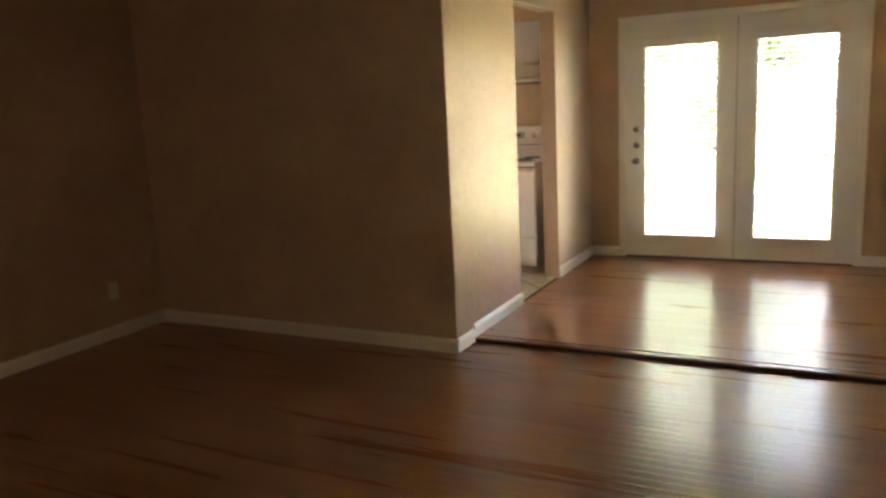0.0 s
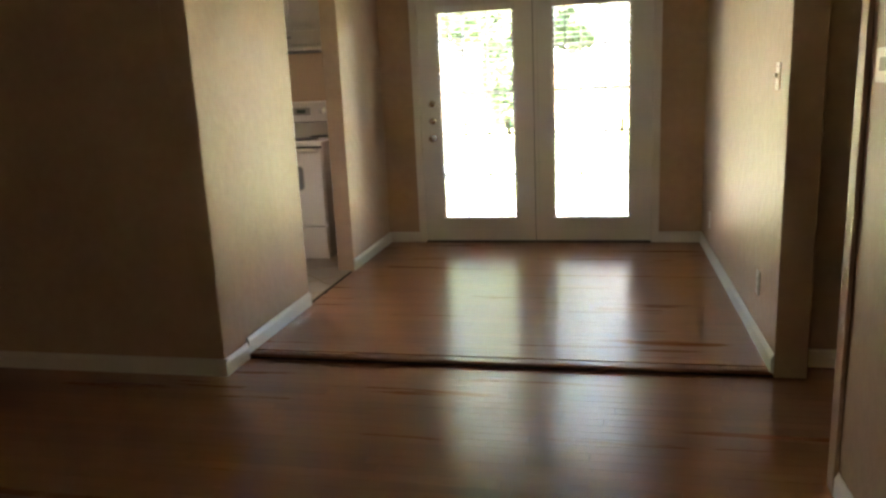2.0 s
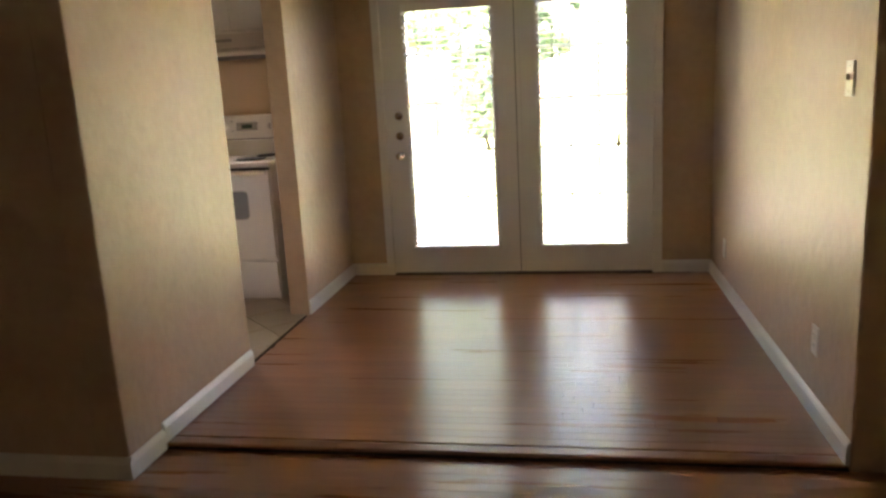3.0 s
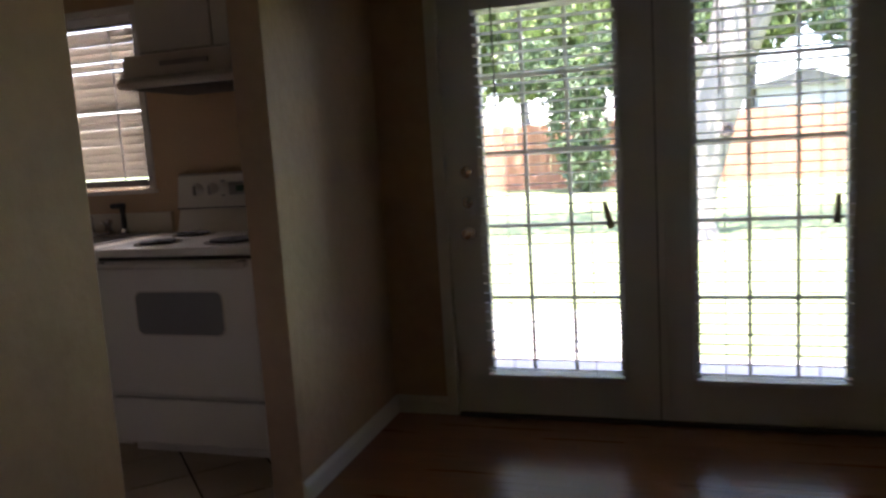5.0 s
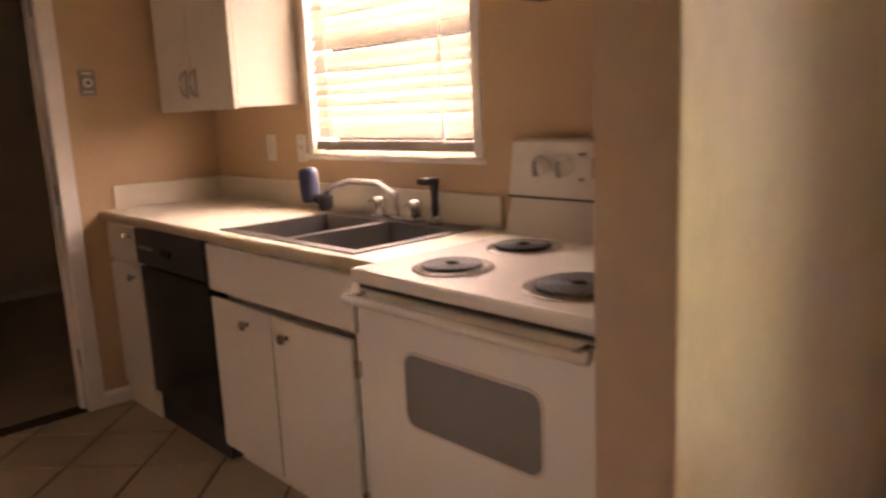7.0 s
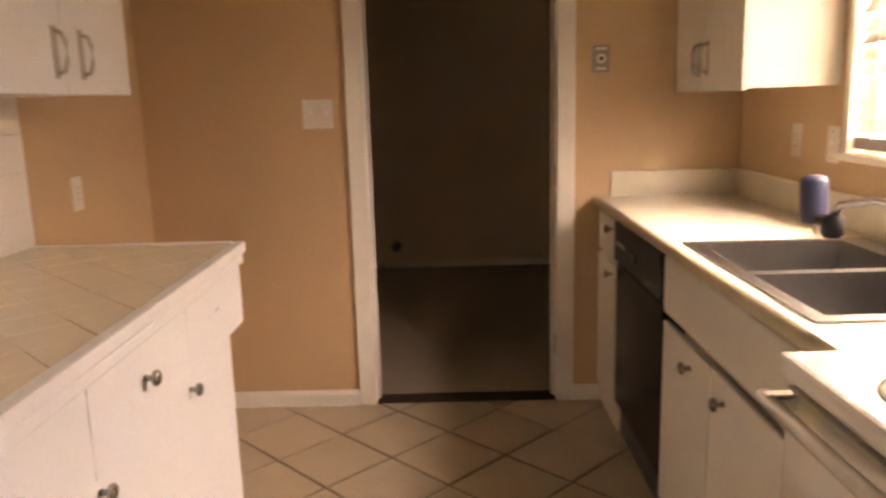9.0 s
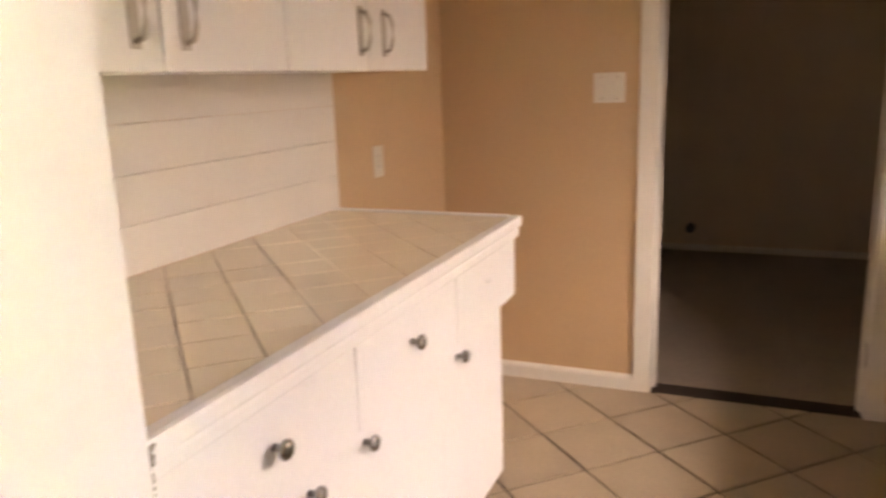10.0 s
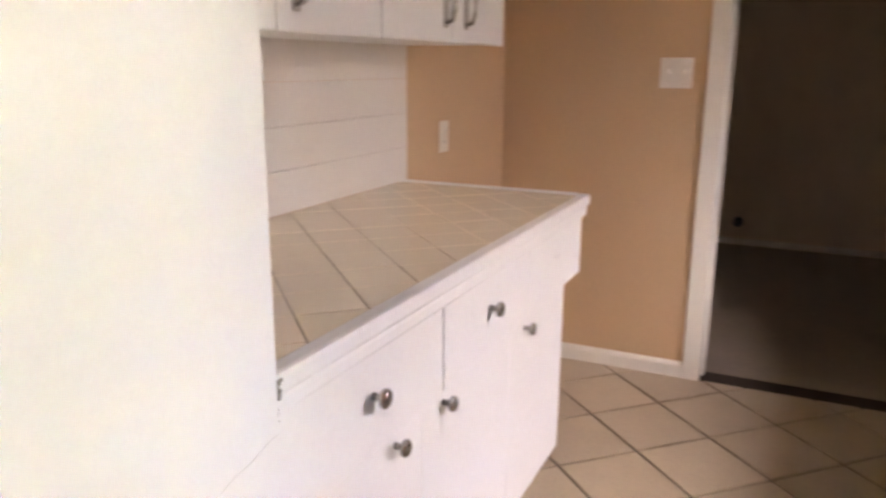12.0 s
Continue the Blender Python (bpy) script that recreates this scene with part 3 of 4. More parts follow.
for fr in (0.14, 0.86):
    xl = wx0 + (wx1 - wx0) * fr
    part("ladder_tape", boxes(((xl - 0.004, D - 0.0165, KZ0 + 0.045), (xl + 0.004, D - 0.0155, KZ1 - 0.04))), M_SLAT, kbl)
# sky light in the opening of the kitchen window
klamp = new("window_skylight", bpy.data.lights.new("window_skylight", "AREA"))
klamp.data.shape, klamp.data.size, klamp.data.size_y, klamp.data.energy, klamp.data.color = "RECTANGLE", KX1 - KX0, KZ1 - KZ0, 4.9, (1.0, 0.98, 0.95)
klamp.matrix_basis = look(((KX0 + KX1) / 2, D + 0.17, (KZ0 + KZ1) / 2), ((KX0 + KX1) / 2, D - 1, (KZ0 + KZ1) / 2))

# ---------------------------------------------------------------- small hardware shared by the cabinets
knob_profile = [(0.007, 0.0), (0.006, 0.012), (0.009, 0.016), (0.0165, 0.02), (0.0175, 0.026), (0.013, 0.031), (0.005, 0.033)]
knob_n = mesh_of("knob", lathe(knob_profile, 16, Matrix.Rotation(radians(-90), 4, "X")), M_PEWTER, True)
knob_s = mesh_of("knob", lathe(knob_profile, 16, Matrix.Rotation(radians(90), 4, "X")), M_PEWTER, True)


def knob(parent, x, y, z, north=True):
    k = new("knob", knob_n if north else knob_s)
    k.parent = parent
    k.location = (x, y, z)
    k["label"] = "round pewter knob"
    return k


def pull(parent, x, y, z, sgn=1):
    """An upright bow pull on a backplate, z its middle."""
    p = part("pull_backplate", boxes(((x - 0.012, min(y, y + sgn * 0.003), z - 0.062), (x + 0.012, max(y, y + sgn * 0.003), z + 0.062)), bevel=0.0012), M_PULL, parent)
    pts = [(x, y + sgn * 0.002, z - 0.05), (x, y + sgn * 0.02, z - 0.045), (x, y + sgn * 0.028, z - 0.02), (x, y + sgn * 0.029, z + 0.02), (x, y + sgn * 0.02, z + 0.045), (x, y + sgn * 0.002, z + 0.05)]
    part("pull_bow", pipe(pts, 0.0055), M_PULL, p, smooth=True)


def panel_door(name, parent, lo, hi, material):
    return part(name, boxes((lo, hi), bevel=0.005), material, parent)


# ---------------------------------------------------------------- tiled counter side
CT = 0.927
SB0, SB1 = -2.098, BX
base2 = thing("base_cabinet", "white painted base cabinet with three drawers over doors", "cabinet")
part("body", boxes(((SB0 + 0.02, KB + 0.002, 0.09), (SB1 - 0.002, 1.01, CT - 0.05)), ((SB0 + 0.06, KB + 0.002, 0.0), (SB1 - 0.002, 0.96, 0.09)), ((SB0, KB + 0.002, 0.68), (SB1 - 0.002, 1.045, CT - 0.05))), M_CABW, base2)
for x0, x1, kx in ((-1.112, SB1 - 0.004, -0.848), (-1.618, -1.1155, -1.356), (SB0 - 0.002, -1.6195, None)):
    dr = part("drawer", boxes(((x0, 1.045, 0.69), (x1, 1.068, 0.868)), bevel=0.0025), M_CABW, base2)
    if kx:
        knob(dr, kx, 1.067, 0.791)
    else:
        for hx in (-1.866, -1.846):
            part("screw_hole", lathe([(0.0036, 0.0), (0.0036, 0.0006)], 10, Matrix.Translation((hx, 1.0676, 0.795)) @ Matrix.Rotation(radians(-90), 4, "X")), M_SLOT, dr)
for x0, x1, kx in ((-1.10, SB1 - 0.01, -0.99), (-1.60, -1.1015, -1.198), (SB0 + 0.02, -1.6015, -1.71)):
    dd = part("door", boxes(((x0, 1.01, 0.10), (x1, 1.028, 0.672)), bevel=0.001), M_CABW, base2)
    knob(dd, kx, 1.027, 0.625)
top2 = thing("tiled_worktop", "cream diagonal tile worktop with white moulded edge", "worktop")
part("bed", boxes(((SB0 - 0.02, KB + 0.002, CT - 0.048), (SB1 - 0.001, 1.05, CT - 0.006))), M_CGROUT, top2)
part("front_edge", boxes(((SB0 - 0.035, 1.05, CT - 0.03), (SB1 - 0.001, 1.084, CT + 0.004)), ((SB0 - 0.03, 1.046, CT - 0.062), (SB1 - 0.001, 1.076, CT - 0.031)), bevel=0.008), M_CABW, top2)
part("end_edge", boxes(((SB0 - 0.037, KB + 0.002, CT - 0.03), (SB0 - 0.008, 1.049, CT + 0.005)), ((SB0 - 0.03, KB + 0.002, CT - 0.062), (SB0 - 0.008, 1.045, CT - 0.031)), bevel=0.007), M_CABW, top2)


def clip_poly(poly, x0, x1, y0, y1):
    """The part of a convex outline that lies in a rectangle."""
    for axis, lim, sgn in ((0, x0, 1), (0, x1, -1), (1, y0, 1), (1, y1, -1)):
        out = []
        for p, q in zip(poly, poly[1:] + poly[:1]):
            a, b = sgn * (p[axis] - lim), sgn * (q[axis] - lim)
            if a >= 0:
                out.append(p)
            if a * b < 0:
                f = a / (a - b)
                out.append((p[0] + f * (q[0] - p[0]), p[1] + f * (q[1] - p[1])))
        poly = out
        if len(poly) < 3:
            return []
    return poly


def slab(poly, z0, z1, edge=0.0015):
    """A flat tile with an eased upper edge."""
    bm = bmesh.new()
    cx, cy = sum(p[0] for p in poly) / len(poly), sum(p[1] for p in poly) / len(poly)
    ring = lambda z, k: [bm.verts.new((cx + (x - cx) * k, cy + (y - cy) * k, z)) for x, y in poly]
    r = [ring(z0, 1), ring(z1 - edge, 1), ring(z1, 1 - edge / 0.08)]
    n = len(poly)
    for a, b in zip(r, r[1:]):
        for k in range(n):
            bm.faces.new((a[k], a[(k + 1) % n], b[(k + 1) % n], b[k]))
    bm.faces.new(r[-1])
    bmesh.ops.recalc_face_normals(bm, faces=bm.faces)
    return bm


def diagonal_tiles(parent, name, side, joint, origin, rect, z0, z1, material, ease=0.0015):
    """Square tiles laid on the diagonal over a rectangle."""
    h = (side - joint) / 2 * math.sqrt(2)
    step = side * math.sqrt(2) / 2
    x0, x1, y0, y1 = rect
    n = int(max(x1 - x0, y1 - y0) / step) + 4
    full = None
    for i in range(-n, n + 1):
        for j in range(-n, n + 1):
            if (i + j) % 2:
                continue
            cx, cy = origin[0] + i * step, origin[1] + j * step
            poly = [(cx + h, cy), (cx, cy + h), (cx - h, cy), (cx, cy - h)]
            cut = clip_poly(poly, x0, x1, y0, y1)
            if not cut:
                continue
            area = 0.5 * abs(sum(p[0] * q[1] - q[0] * p[1] for p, q in zip(cut, cut[1:] + cut[:1])))
            if area < 0.0002:
                continue
            dz = random.uniform(-0.0006, 0.0006)
            if area > 2 * h * h * 0.999:
                if full is None:
                    full = mesh_of(name, slab([(h, 0), (0, h), (-h, 0), (0, -h)], z0, z1, ease), material)
                t = new(name, full)
                t.parent = parent
                t.location = (cx, cy, dz)
            else:
                part(name, slab(cut, z0, z1, ease), material, parent)


chip = bmesh.new()
chips = random.Random(6)
for k in range(16):
    cz, w_ = CT - 0.004 - 0.0046 * k, chips.uniform(0.003, 0.011)
    cy = 1.084 if cz > CT - 0.03 else 1.076
    box(chip, (SB1 - 0.002 - w_, cy - 0.0005, cz - 0.0036), (SB1 - 0.0015, cy + chips.uniform(0.0006, 0.0024), cz + 0.001), 0.0004)
part("chipped_end", chip, M_CHIP, top2, "grey chipped end of the edge moulding")
crack = bmesh.new()
for k in range(6):
    xa, xb = BX + 0.004 + 0.018 * k, BX + 0.004 + 0.018 * (k + 1)
    za, zb2 = 0.852 - 0.004 * k + 0.002 * math.sin(k * 1.7), 0.852 - 0.004 * (k + 1) + 0.002 * math.sin((k + 1) * 1.7)
    tube(crack, (xa, J1 + 0.0014, za), (xb, J1 + 0.0014, zb2), 0.0004, seg=4)
tagged(part("trim_crack", crack, M_GREYP), "hairline crack in the white closet wall", "trim", kind="structure")

# backsplash boards
spl = thing("backsplash", "off-white horizontal board backsplash behind the tiled counter", "backsplash")
zb = CT
while zb < 1.36:
    part("board", boxes(((-2.145, KB + 0.001, zb + 0.001), (BX - 0.002, KB + 0.011, min(zb + 0.1126, 1.372)))), M_SPLASH, spl)
    zb += 0.113

up2 = thing("wall_cabinet", "white wall cabinet with paired doors and pewter pulls", "cabinet")
UB, UT = 1.372, 2.12
part("body", boxes(((-2.17, KB + 0.002, UB), (BX - 0.003, 0.752, UT))), M_CABW, up2)
for x0, x1, px in ((-1.029, BX - 0.004, -0.967), (-1.410, -1.033, -1.09), (-1.79, -1.414, -1.748), (-2.172, -1.794, -1.88)):
    dd = panel_door("door", up2, (x0, 0.752, UB - 0.004), (x1, 0.770, UT - 0.01), M_CABW)
    pull(dd, px, 0.770, 1.468, 1)
structure("wall_soffit", boxes(((-2.3, KB, UT + 0.001), (BX, 0.80, H))), M_KTAN, "tan soffit over the wall cabinet")

# ---------------------------------------------------------------- sink side
FY = 2.338     # face of the base cabinets
sinkbase = thing("sink_cabinet", "cream painted sink base cabinet with two doors", "cabinet")
part("body", boxes(((-2.10, FY + 0.07, 0.09), (-1.085, D - 0.002, 0.70)), ((-1.23, FY + 0.02, 0.0), (-1.085, FY + 0.0695, 0.70)), ((-2.10, FY + 0.02, 0.70), (-2.085, D - 0.002, 0.872)), ((-1.10, FY + 0.02, 0.70), (-1.085, D - 0.002, 0.872)), ((-2.10, FY + 0.02, 0.70), (-1.085, FY + 0.04, 0.872)), ((-2.10, FY + 0.07, 0.0), (-1.085, D - 0.002, 0.09))), M_CAB, sinkbase)
panel_door("false_drawer", sinkbase, (-2.095, FY, 0.69), (-1.21, FY + 0.0195, 0.862), M_CAB)
for x0, x1, kx in ((-2.09, -1.684, -1.83), (-1.672, -1.235, -1.582)):
    dd = panel_door("door", sinkbase, (x0, FY, 0.085), (x1, FY + 0.0195, 0.665), M_CAB)
    knob(dd, kx, FY, 0.605, False)
for z in (0.17, 0.58):
    part("hinge", boxes(((-1.232, FY + 0.004, z - 0.025), (-1.214, FY + 0.0185, z + 0.025)), bevel=0.002), M_BRASS, sinkbase)
dw = thing("dishwasher", "black built-in dishwasher under the counter", "dishwasher")
part("tub", boxes(((-2.735, FY + 0.03, 0.0), (-2.112, D - 0.01, 0.868))), M_BLACKM, dw)
part("door_panel", boxes(((-2.732, FY + 0.004, 0.14), (-2.115, FY + 0.03, 0.70)), bevel=0.004), M_BLACK, dw)
ctrl = part("control_panel", boxes(((-2.732, FY - 0.008, 0.715), (-2.115, FY + 0.03, 0.866)), bevel=0.006), M_BLACKM, dw)
part("latch", boxes(((-2.47, FY - 0.018, 0.77), (-2.38, FY - 0.007, 0.80)), bevel=0.004), M_BLACK, ctrl)
for k in range(4):
    part("button", boxes(((-2.69 + 0.035 * k, FY - 0.011, 0.78), (-2.665 + 0.035 * k, FY - 0.007, 0.795)), bevel=0.0015), M_GREYP, ctrl)
part("kick_plate", boxes(((-2.732, FY + 0.04, 0.005), (-2.115, FY + 0.055, 0.132))), M_BLACKM, dw)
nar = thing("narrow_cabinet", "narrow cream base cabinet with small drawers against the end wall", "cabinet")
part("body", boxes(((E + 0.002, FY + 0.02, 0.0), (-2.738, D - 0.002, 0.872))), M_CAB, nar)
part("drawer", boxes(((E + 0.02, FY, 0.70), (-2.75, FY + 0.0195, 0.86)), bevel=0.004), M_CAB, nar)
part("door", boxes(((E + 0.02, FY, 0.1), (-2.75, FY + 0.0195, 0.68)), bevel=0.004), M_CAB, nar)
for z in (0.82, 0.64):
    knob(nar, -2.80, FY, z, False)

CZ = 0.912
SX0, SX1, SY0, SY1 = -2.00, -1.24, 2.375, 2.87
ctop = thing("laminate_worktop", "cream laminate worktop with rolled front edge and upstand", "worktop")
for n_, bx in (("slab", ((E + 0.002, FY - 0.005, 0.874), (SX0 + 0.012, D - 0.002, CZ))), ("slab", ((SX1 - 0.012, FY - 0.005, 0.874), (-1.068, D - 0.002, CZ))), ("sink_front_strip", ((SX0 + 0.012, FY - 0.005, 0.874), (SX1 - 0.012, SY0 + 0.012, CZ))), ("sink_back_strip", ((SX0 + 0.012, SY1 - 0.012, 0.874), (SX1 - 0.012, D - 0.002, CZ)))):
    part(n_, boxes(bx), M_LAM, ctop)
edge = bmesh.new()
tube(edge, (E + 0.002, FY - 0.006, CZ - 0.019), (-1.066, FY - 0.006, CZ - 0.019), 0.0188, seg=20)
part("front_edge", edge, M_LAMEDGE, ctop, "tan rolled edge", True)
part("end_strip", boxes(((-1.0675, FY - 0.004, 0.872), (-1.064, D - 0.004, CZ + 0.0005))), M_LAMEDGE, ctop)
part("upstand", boxes(((E + 0.022, D - 0.021, CZ), (-1.165, D - 0.002, 1.018)), ((E + 0.002, FY + 0.05, CZ), (E + 0.021, D - 0.002, 1.018)), bevel=0.003), M_LAM, ctop)
part("upstand_end", boxes(((-1.1645, D - 0.022, CZ + 0.001), (-1.160, D - 0.002, 1.017))), M_LAMEDGE, ctop)

sink = thing("sink", "stainless steel double bowl sink", "sink")
rim = bmesh.new()
mid = -1.615
for lo, hi in (((SX0 - 0.012, SY0 - 0.012), (SX1 + 0.012, SY0 + 0.022)), ((SX0 - 0.012, SY1 - 0.075), (SX1 + 0.012, SY1 + 0.012)), ((SX0 - 0.012, SY0 + 0.022), (SX0 + 0.022, SY1 - 0.075)), ((SX1 - 0.022, SY0 + 0.022), (SX1 + 0.012, SY1 - 0.075)), ((mid - 0.018, SY0 + 0.022), (mid + 0.018, SY1 - 0.075))):
    box(rim, (*lo, CZ + 0.0005), (*hi, CZ + 0.0055))
part("rim", rim, M_STEEL, sink)
for x0, x1 in ((SX0 + 0.022, mid - 0.018), (mid + 0.018, SX1 - 0.022)):
    bm = bmesh.new()
    y0, y1, zt, zd, i = SY0 + 0.022, SY1 - 0.075, CZ + 0.004, CZ - 0.17, 0.03
    a = [bm.verts.new(p) for p in ((x0, y0, zt), (x1, y0, zt), (x1, y1, zt), (x0, y1, zt))]
    b = [bm.verts.new(p) for p in ((x0 + i * 0.5, y0 + i * 0.5, zd + 0.03), (x1 - i * 0.5, y0 + i * 0.5, zd + 0.03), (x1 - i * 0.5, y1 - i * 0.5, zd + 0.03), (x0 + i * 0.5, y1 - i * 0.5, zd + 0.03))]
    c = [bm.verts.new(p) for p in ((x0 + 2 * i, y0 + 2 * i, zd), (x1 - 2 * i, y0 + 2 * i, zd), (x1 - 2 * i, y1 - 2 * i, zd), (x0 + 2 * i, y1 - 2 * i, zd))]
    for p, q in ((a, b), (b, c)):
        for k in range(4):
            bm.faces.new((p[k], q[k], q[(k + 1) % 4], p[(k + 1) % 4]))
    bm.faces.new(c[::-1])
    bmesh.ops.recalc_face_normals(bm, faces=bm.faces)
    bmesh.ops.reverse_faces(bm, faces=bm.faces)
    bowl = part("bowl", bm, M_STEEL, sink)
    part("drain", lathe([(0.045, zd), (0.045, zd + 0.003), (0.03, zd + 0.001), (0.004, zd + 0.001)], 20, Matrix.Translation(((x0 + x1) / 2, (y0 + y1) / 2, 0))), M_CHROME, bowl)
fau = thing("faucet", "chrome swivel faucet with a black filter on its spout", "faucet")
fx, fy, fz = -1.60, SY1 - 0.03, CZ + 0.0055
part("base_plate", boxes(((fx - 0.12, fy - 0.026, fz), (fx + 0.12, fy + 0.026, fz + 0.02)), bevel=0.008), M_CHROME, fau)
for s in (-0.1, 0.1):
    h_ = part("handle", lathe([(0.02, 0), (0.017, 0.03), (0.024, 0.034), (0.026, 0.055), (0.012, 0.062)], 16, Matrix.Translation((fx + s, fy, fz + 0.018))), M_CHROME, fau, smooth=True)
    part("lever", boxes(((fx + s - 0.006, fy - 0.055, fz + 0.062), (fx + s + 0.006, fy - 0.005, fz + 0.072)), bevel=0.003), M_CHROME, h_)
part("spout", pipe([(fx, fy, fz + 0.015), (fx - 0.005, fy, fz + 0.09), (fx - 0.06, fy - 0.04, fz + 0.135), (fx - 0.14, fy - 0.1, fz + 0.145), (fx - 0.20, fy - 0.145, fz + 0.125), (fx - 0.215, fy - 0.155, fz + 0.095)], 0.011), M_CHROME, fau, smooth=True)
part("filter_head", lathe([(0.02, 0), (0.028, 0.01), (0.028, 0.05), (0.018, 0.06)], 18, Matrix.Translation((fx - 0.215, fy - 0.155, fz + 0.04))), M_BLACKM, fau, smooth=True)
part("filter_body", lathe([(0.024, 0), (0.034, 0.008), (0.036, 0.03), (0.036, 0.11), (0.03, 0.125), (0.01, 0.13)], 20, Matrix.Translation((fx - 0.285, fy - 0.17, fz + 0.065)) @ Matrix.Rotation(radians(-6), 4, "Y")), M_NAVY, fau, "dark blue filter cartridge", True)
part("filter_link", tube(bmesh.new(), (fx - 0.285, fy - 0.17, fz + 0.09), (fx - 0.215, fy - 0.155, fz + 0.07), 0.018), M_BLACKM, fau, smooth=True)
spr = thing("sink_sprayer", "black pull-out sink sprayer standing in its holder", "sprayer")
part("holder", lathe([(0.024, 0), (0.022, 0.012), (0.015, 0.03)], 16, Matrix.Translation((-1.40, fy, fz))), M_CHROME, spr, smooth=True)
part("handle", lathe([(0.012, 0.02), (0.014, 0.05), (0.012, 0.1), (0.016, 0.13), (0.014, 0.15)], 14, Matrix.Translation((-1.40, fy, fz))), M_BLACKM, spr, smooth=True)
part("head", boxes(((-1.445, fy - 0.04, fz + 0.135), (-1.385, fy + 0.014, fz + 0.16)), bevel=0.009), M_BLACKM, spr)

up1 = thing("wall_cabinet", "cream two-door wall cabinet beside the kitchen window", "cabinet")
part("body", boxes(((-2.985, 2.64, 1.345), (-2.30, D - 0.002, 2.12))), M_CAB, up1)
for x0, x1, px in ((-2.985, -2.657, -2.70), (-2.653, -2.30, -2.612)):
    dd = panel_door("door", up1, (x0, 2.62, 1.336), (x1, 2.6395, 2.11), M_CAB)
    pull(dd, px, 2.62, 1.45, -1)

# ---------------------------------------------------------------- range
SL, SR, SF = -1.056, -0.296, 2.235
st = thing("electric_range", "bisque freestanding electric range with four coil burners", "stove")
part("body", boxes(((SL, SF + 0.03, 0.06), (SR, D - 0.03, 0.895)), ((SL + 0.03, SF + 0.08, 0.0), (SR - 0.03, D - 0.05, 0.06))), M_STOVE, st)
part("cooktop", boxes(((SL - 0.004, SF - 0.012, 0.885), (SR + 0.004, D - 0.09, 0.922)), bevel=0.009), M_STOVE, st)
dr = part("oven_door", boxes(((SL + 0.004, SF, 0.285), (SR - 0.004, SF + 0.029, 0.868)), bevel=0.007), M_STOVE, st)
gw = bmesh.new()
box(gw, (-0.872, SF - 0.0035, 0.555), (-0.455, SF + 0.002, 0.735))
es = [e for e in gw.edges if abs((e.verts[0].co - e.verts[1].co).y) > 0.003]
bmesh.ops.bevel(gw, geom=es, offset=0.03, segments=4, profile=0.5, affect="EDGES")
part("oven_window", gw, M_OVENGLASS, dr, "grey tinted oven window")
wf = bmesh.new()
box(wf, (-0.880, SF - 0.0022, 0.547), (-0.447, SF + 0.002, 0.743))
es = [e for e in wf.edges if abs((e.verts[0].co - e.verts[1].co).y) > 0.003]
bmesh.ops.bevel(wf, geom=es, offset=0.036, segments=4, profile=0.5, affect="EDGES")
part("window_trim", wf, M_HOOD, dr, "thin almond trim round the oven window")
han = part("oven_handle", tube(bmesh.new(), (SL + 0.015, SF - 0.042, 0.853), (SR - 0.015, SF - 0.042, 0.853), 0.013, seg=16), M_STOVE, dr, smooth=True)
for x in (SL + 0.02, SR - 0.05):
    part("handle_post", boxes(((x, SF - 0.05, 0.84), (x + 0.03, SF + 0.004, 0.866)), bevel=0.006), M_CHROME, han)
part("vent_gap", boxes(((SL + 0.006, SF + 0.012, 0.869), (SR - 0.006, SF + 0.031, 0.884))), M_SLOT, st)
part("drawer", boxes(((SL + 0.004, SF, 0.065), (SR - 0.004, SF + 0.029, 0.268)), bevel=0.007), M_STOVE, st)
bgm = bmesh.new()
prof = [(D - 0.125, 0.92), (D - 0.03, 0.92), (D - 0.03, 1.205), (D - 0.055, 1.205), (D - 0.075, 1.195), (D - 0.10, 1.04), (D - 0.085, 1.03)]
e0 = [bgm.verts.new((SL, y, z)) for y, z in prof]
e1 = [bgm.verts.new((SR, y, z)) for y, z in prof]
for k in range(len(prof)):
    j = (k + 1) % len(prof)
    bgm.faces.new((e0[k], e0[j], e1[j], e1[k]))
bgm.faces.new(e0)
bgm.faces.new(e1[::-1])
bmesh.ops.recalc_face_normals(bgm, faces=bgm.faces)
bg = part("backguard", bgm, M_STOVE, st)
part("seam", boxes(((SL - 0.001, D - 0.1035, 1.0335), (SR + 0.001, D - 0.09, 1.0395))), M_SLOT, bg)
tilt = Matrix.Rotation(radians(90 + 9), 4, "X")
for x in (SL + 0.115, SL + 0.20, SR - 0.20, SR - 0.115):
    kd = part("control_knob", lathe([(0.034, -0.003), (0.034, 0.002), (0.026, 0.005), (0.023, 0.022), (0.006, 0.025)], 20, Matrix.Translation((x, D - 0.088, 1.125)) @ tilt), M_STOVE, bg, smooth=True)
    part("grip", boxes(((x - 0.005, D - 0.124, 1.10), (x + 0.005, D - 0.105, 1.145)), bevel=0.003), M_GREYP, kd)
dial = part("clock_panel", boxes(((-0.76, D - 0.094, 1.095), (-0.60, D - 0.075, 1.155)), bevel=0.003), M_GREYP, bg)
part("display", boxes(((-0.72, D - 0.0955, 1.11), (-0.64, D - 0.093, 1.14))), M_LCD, dial, "dim green clock display")
for z in (1.09, 1.16):
    part("indicator", boxes(((-0.80, D - 0.097, z), (-0.785, D - 0.08, z + 0.008))), M_GREYP, bg)


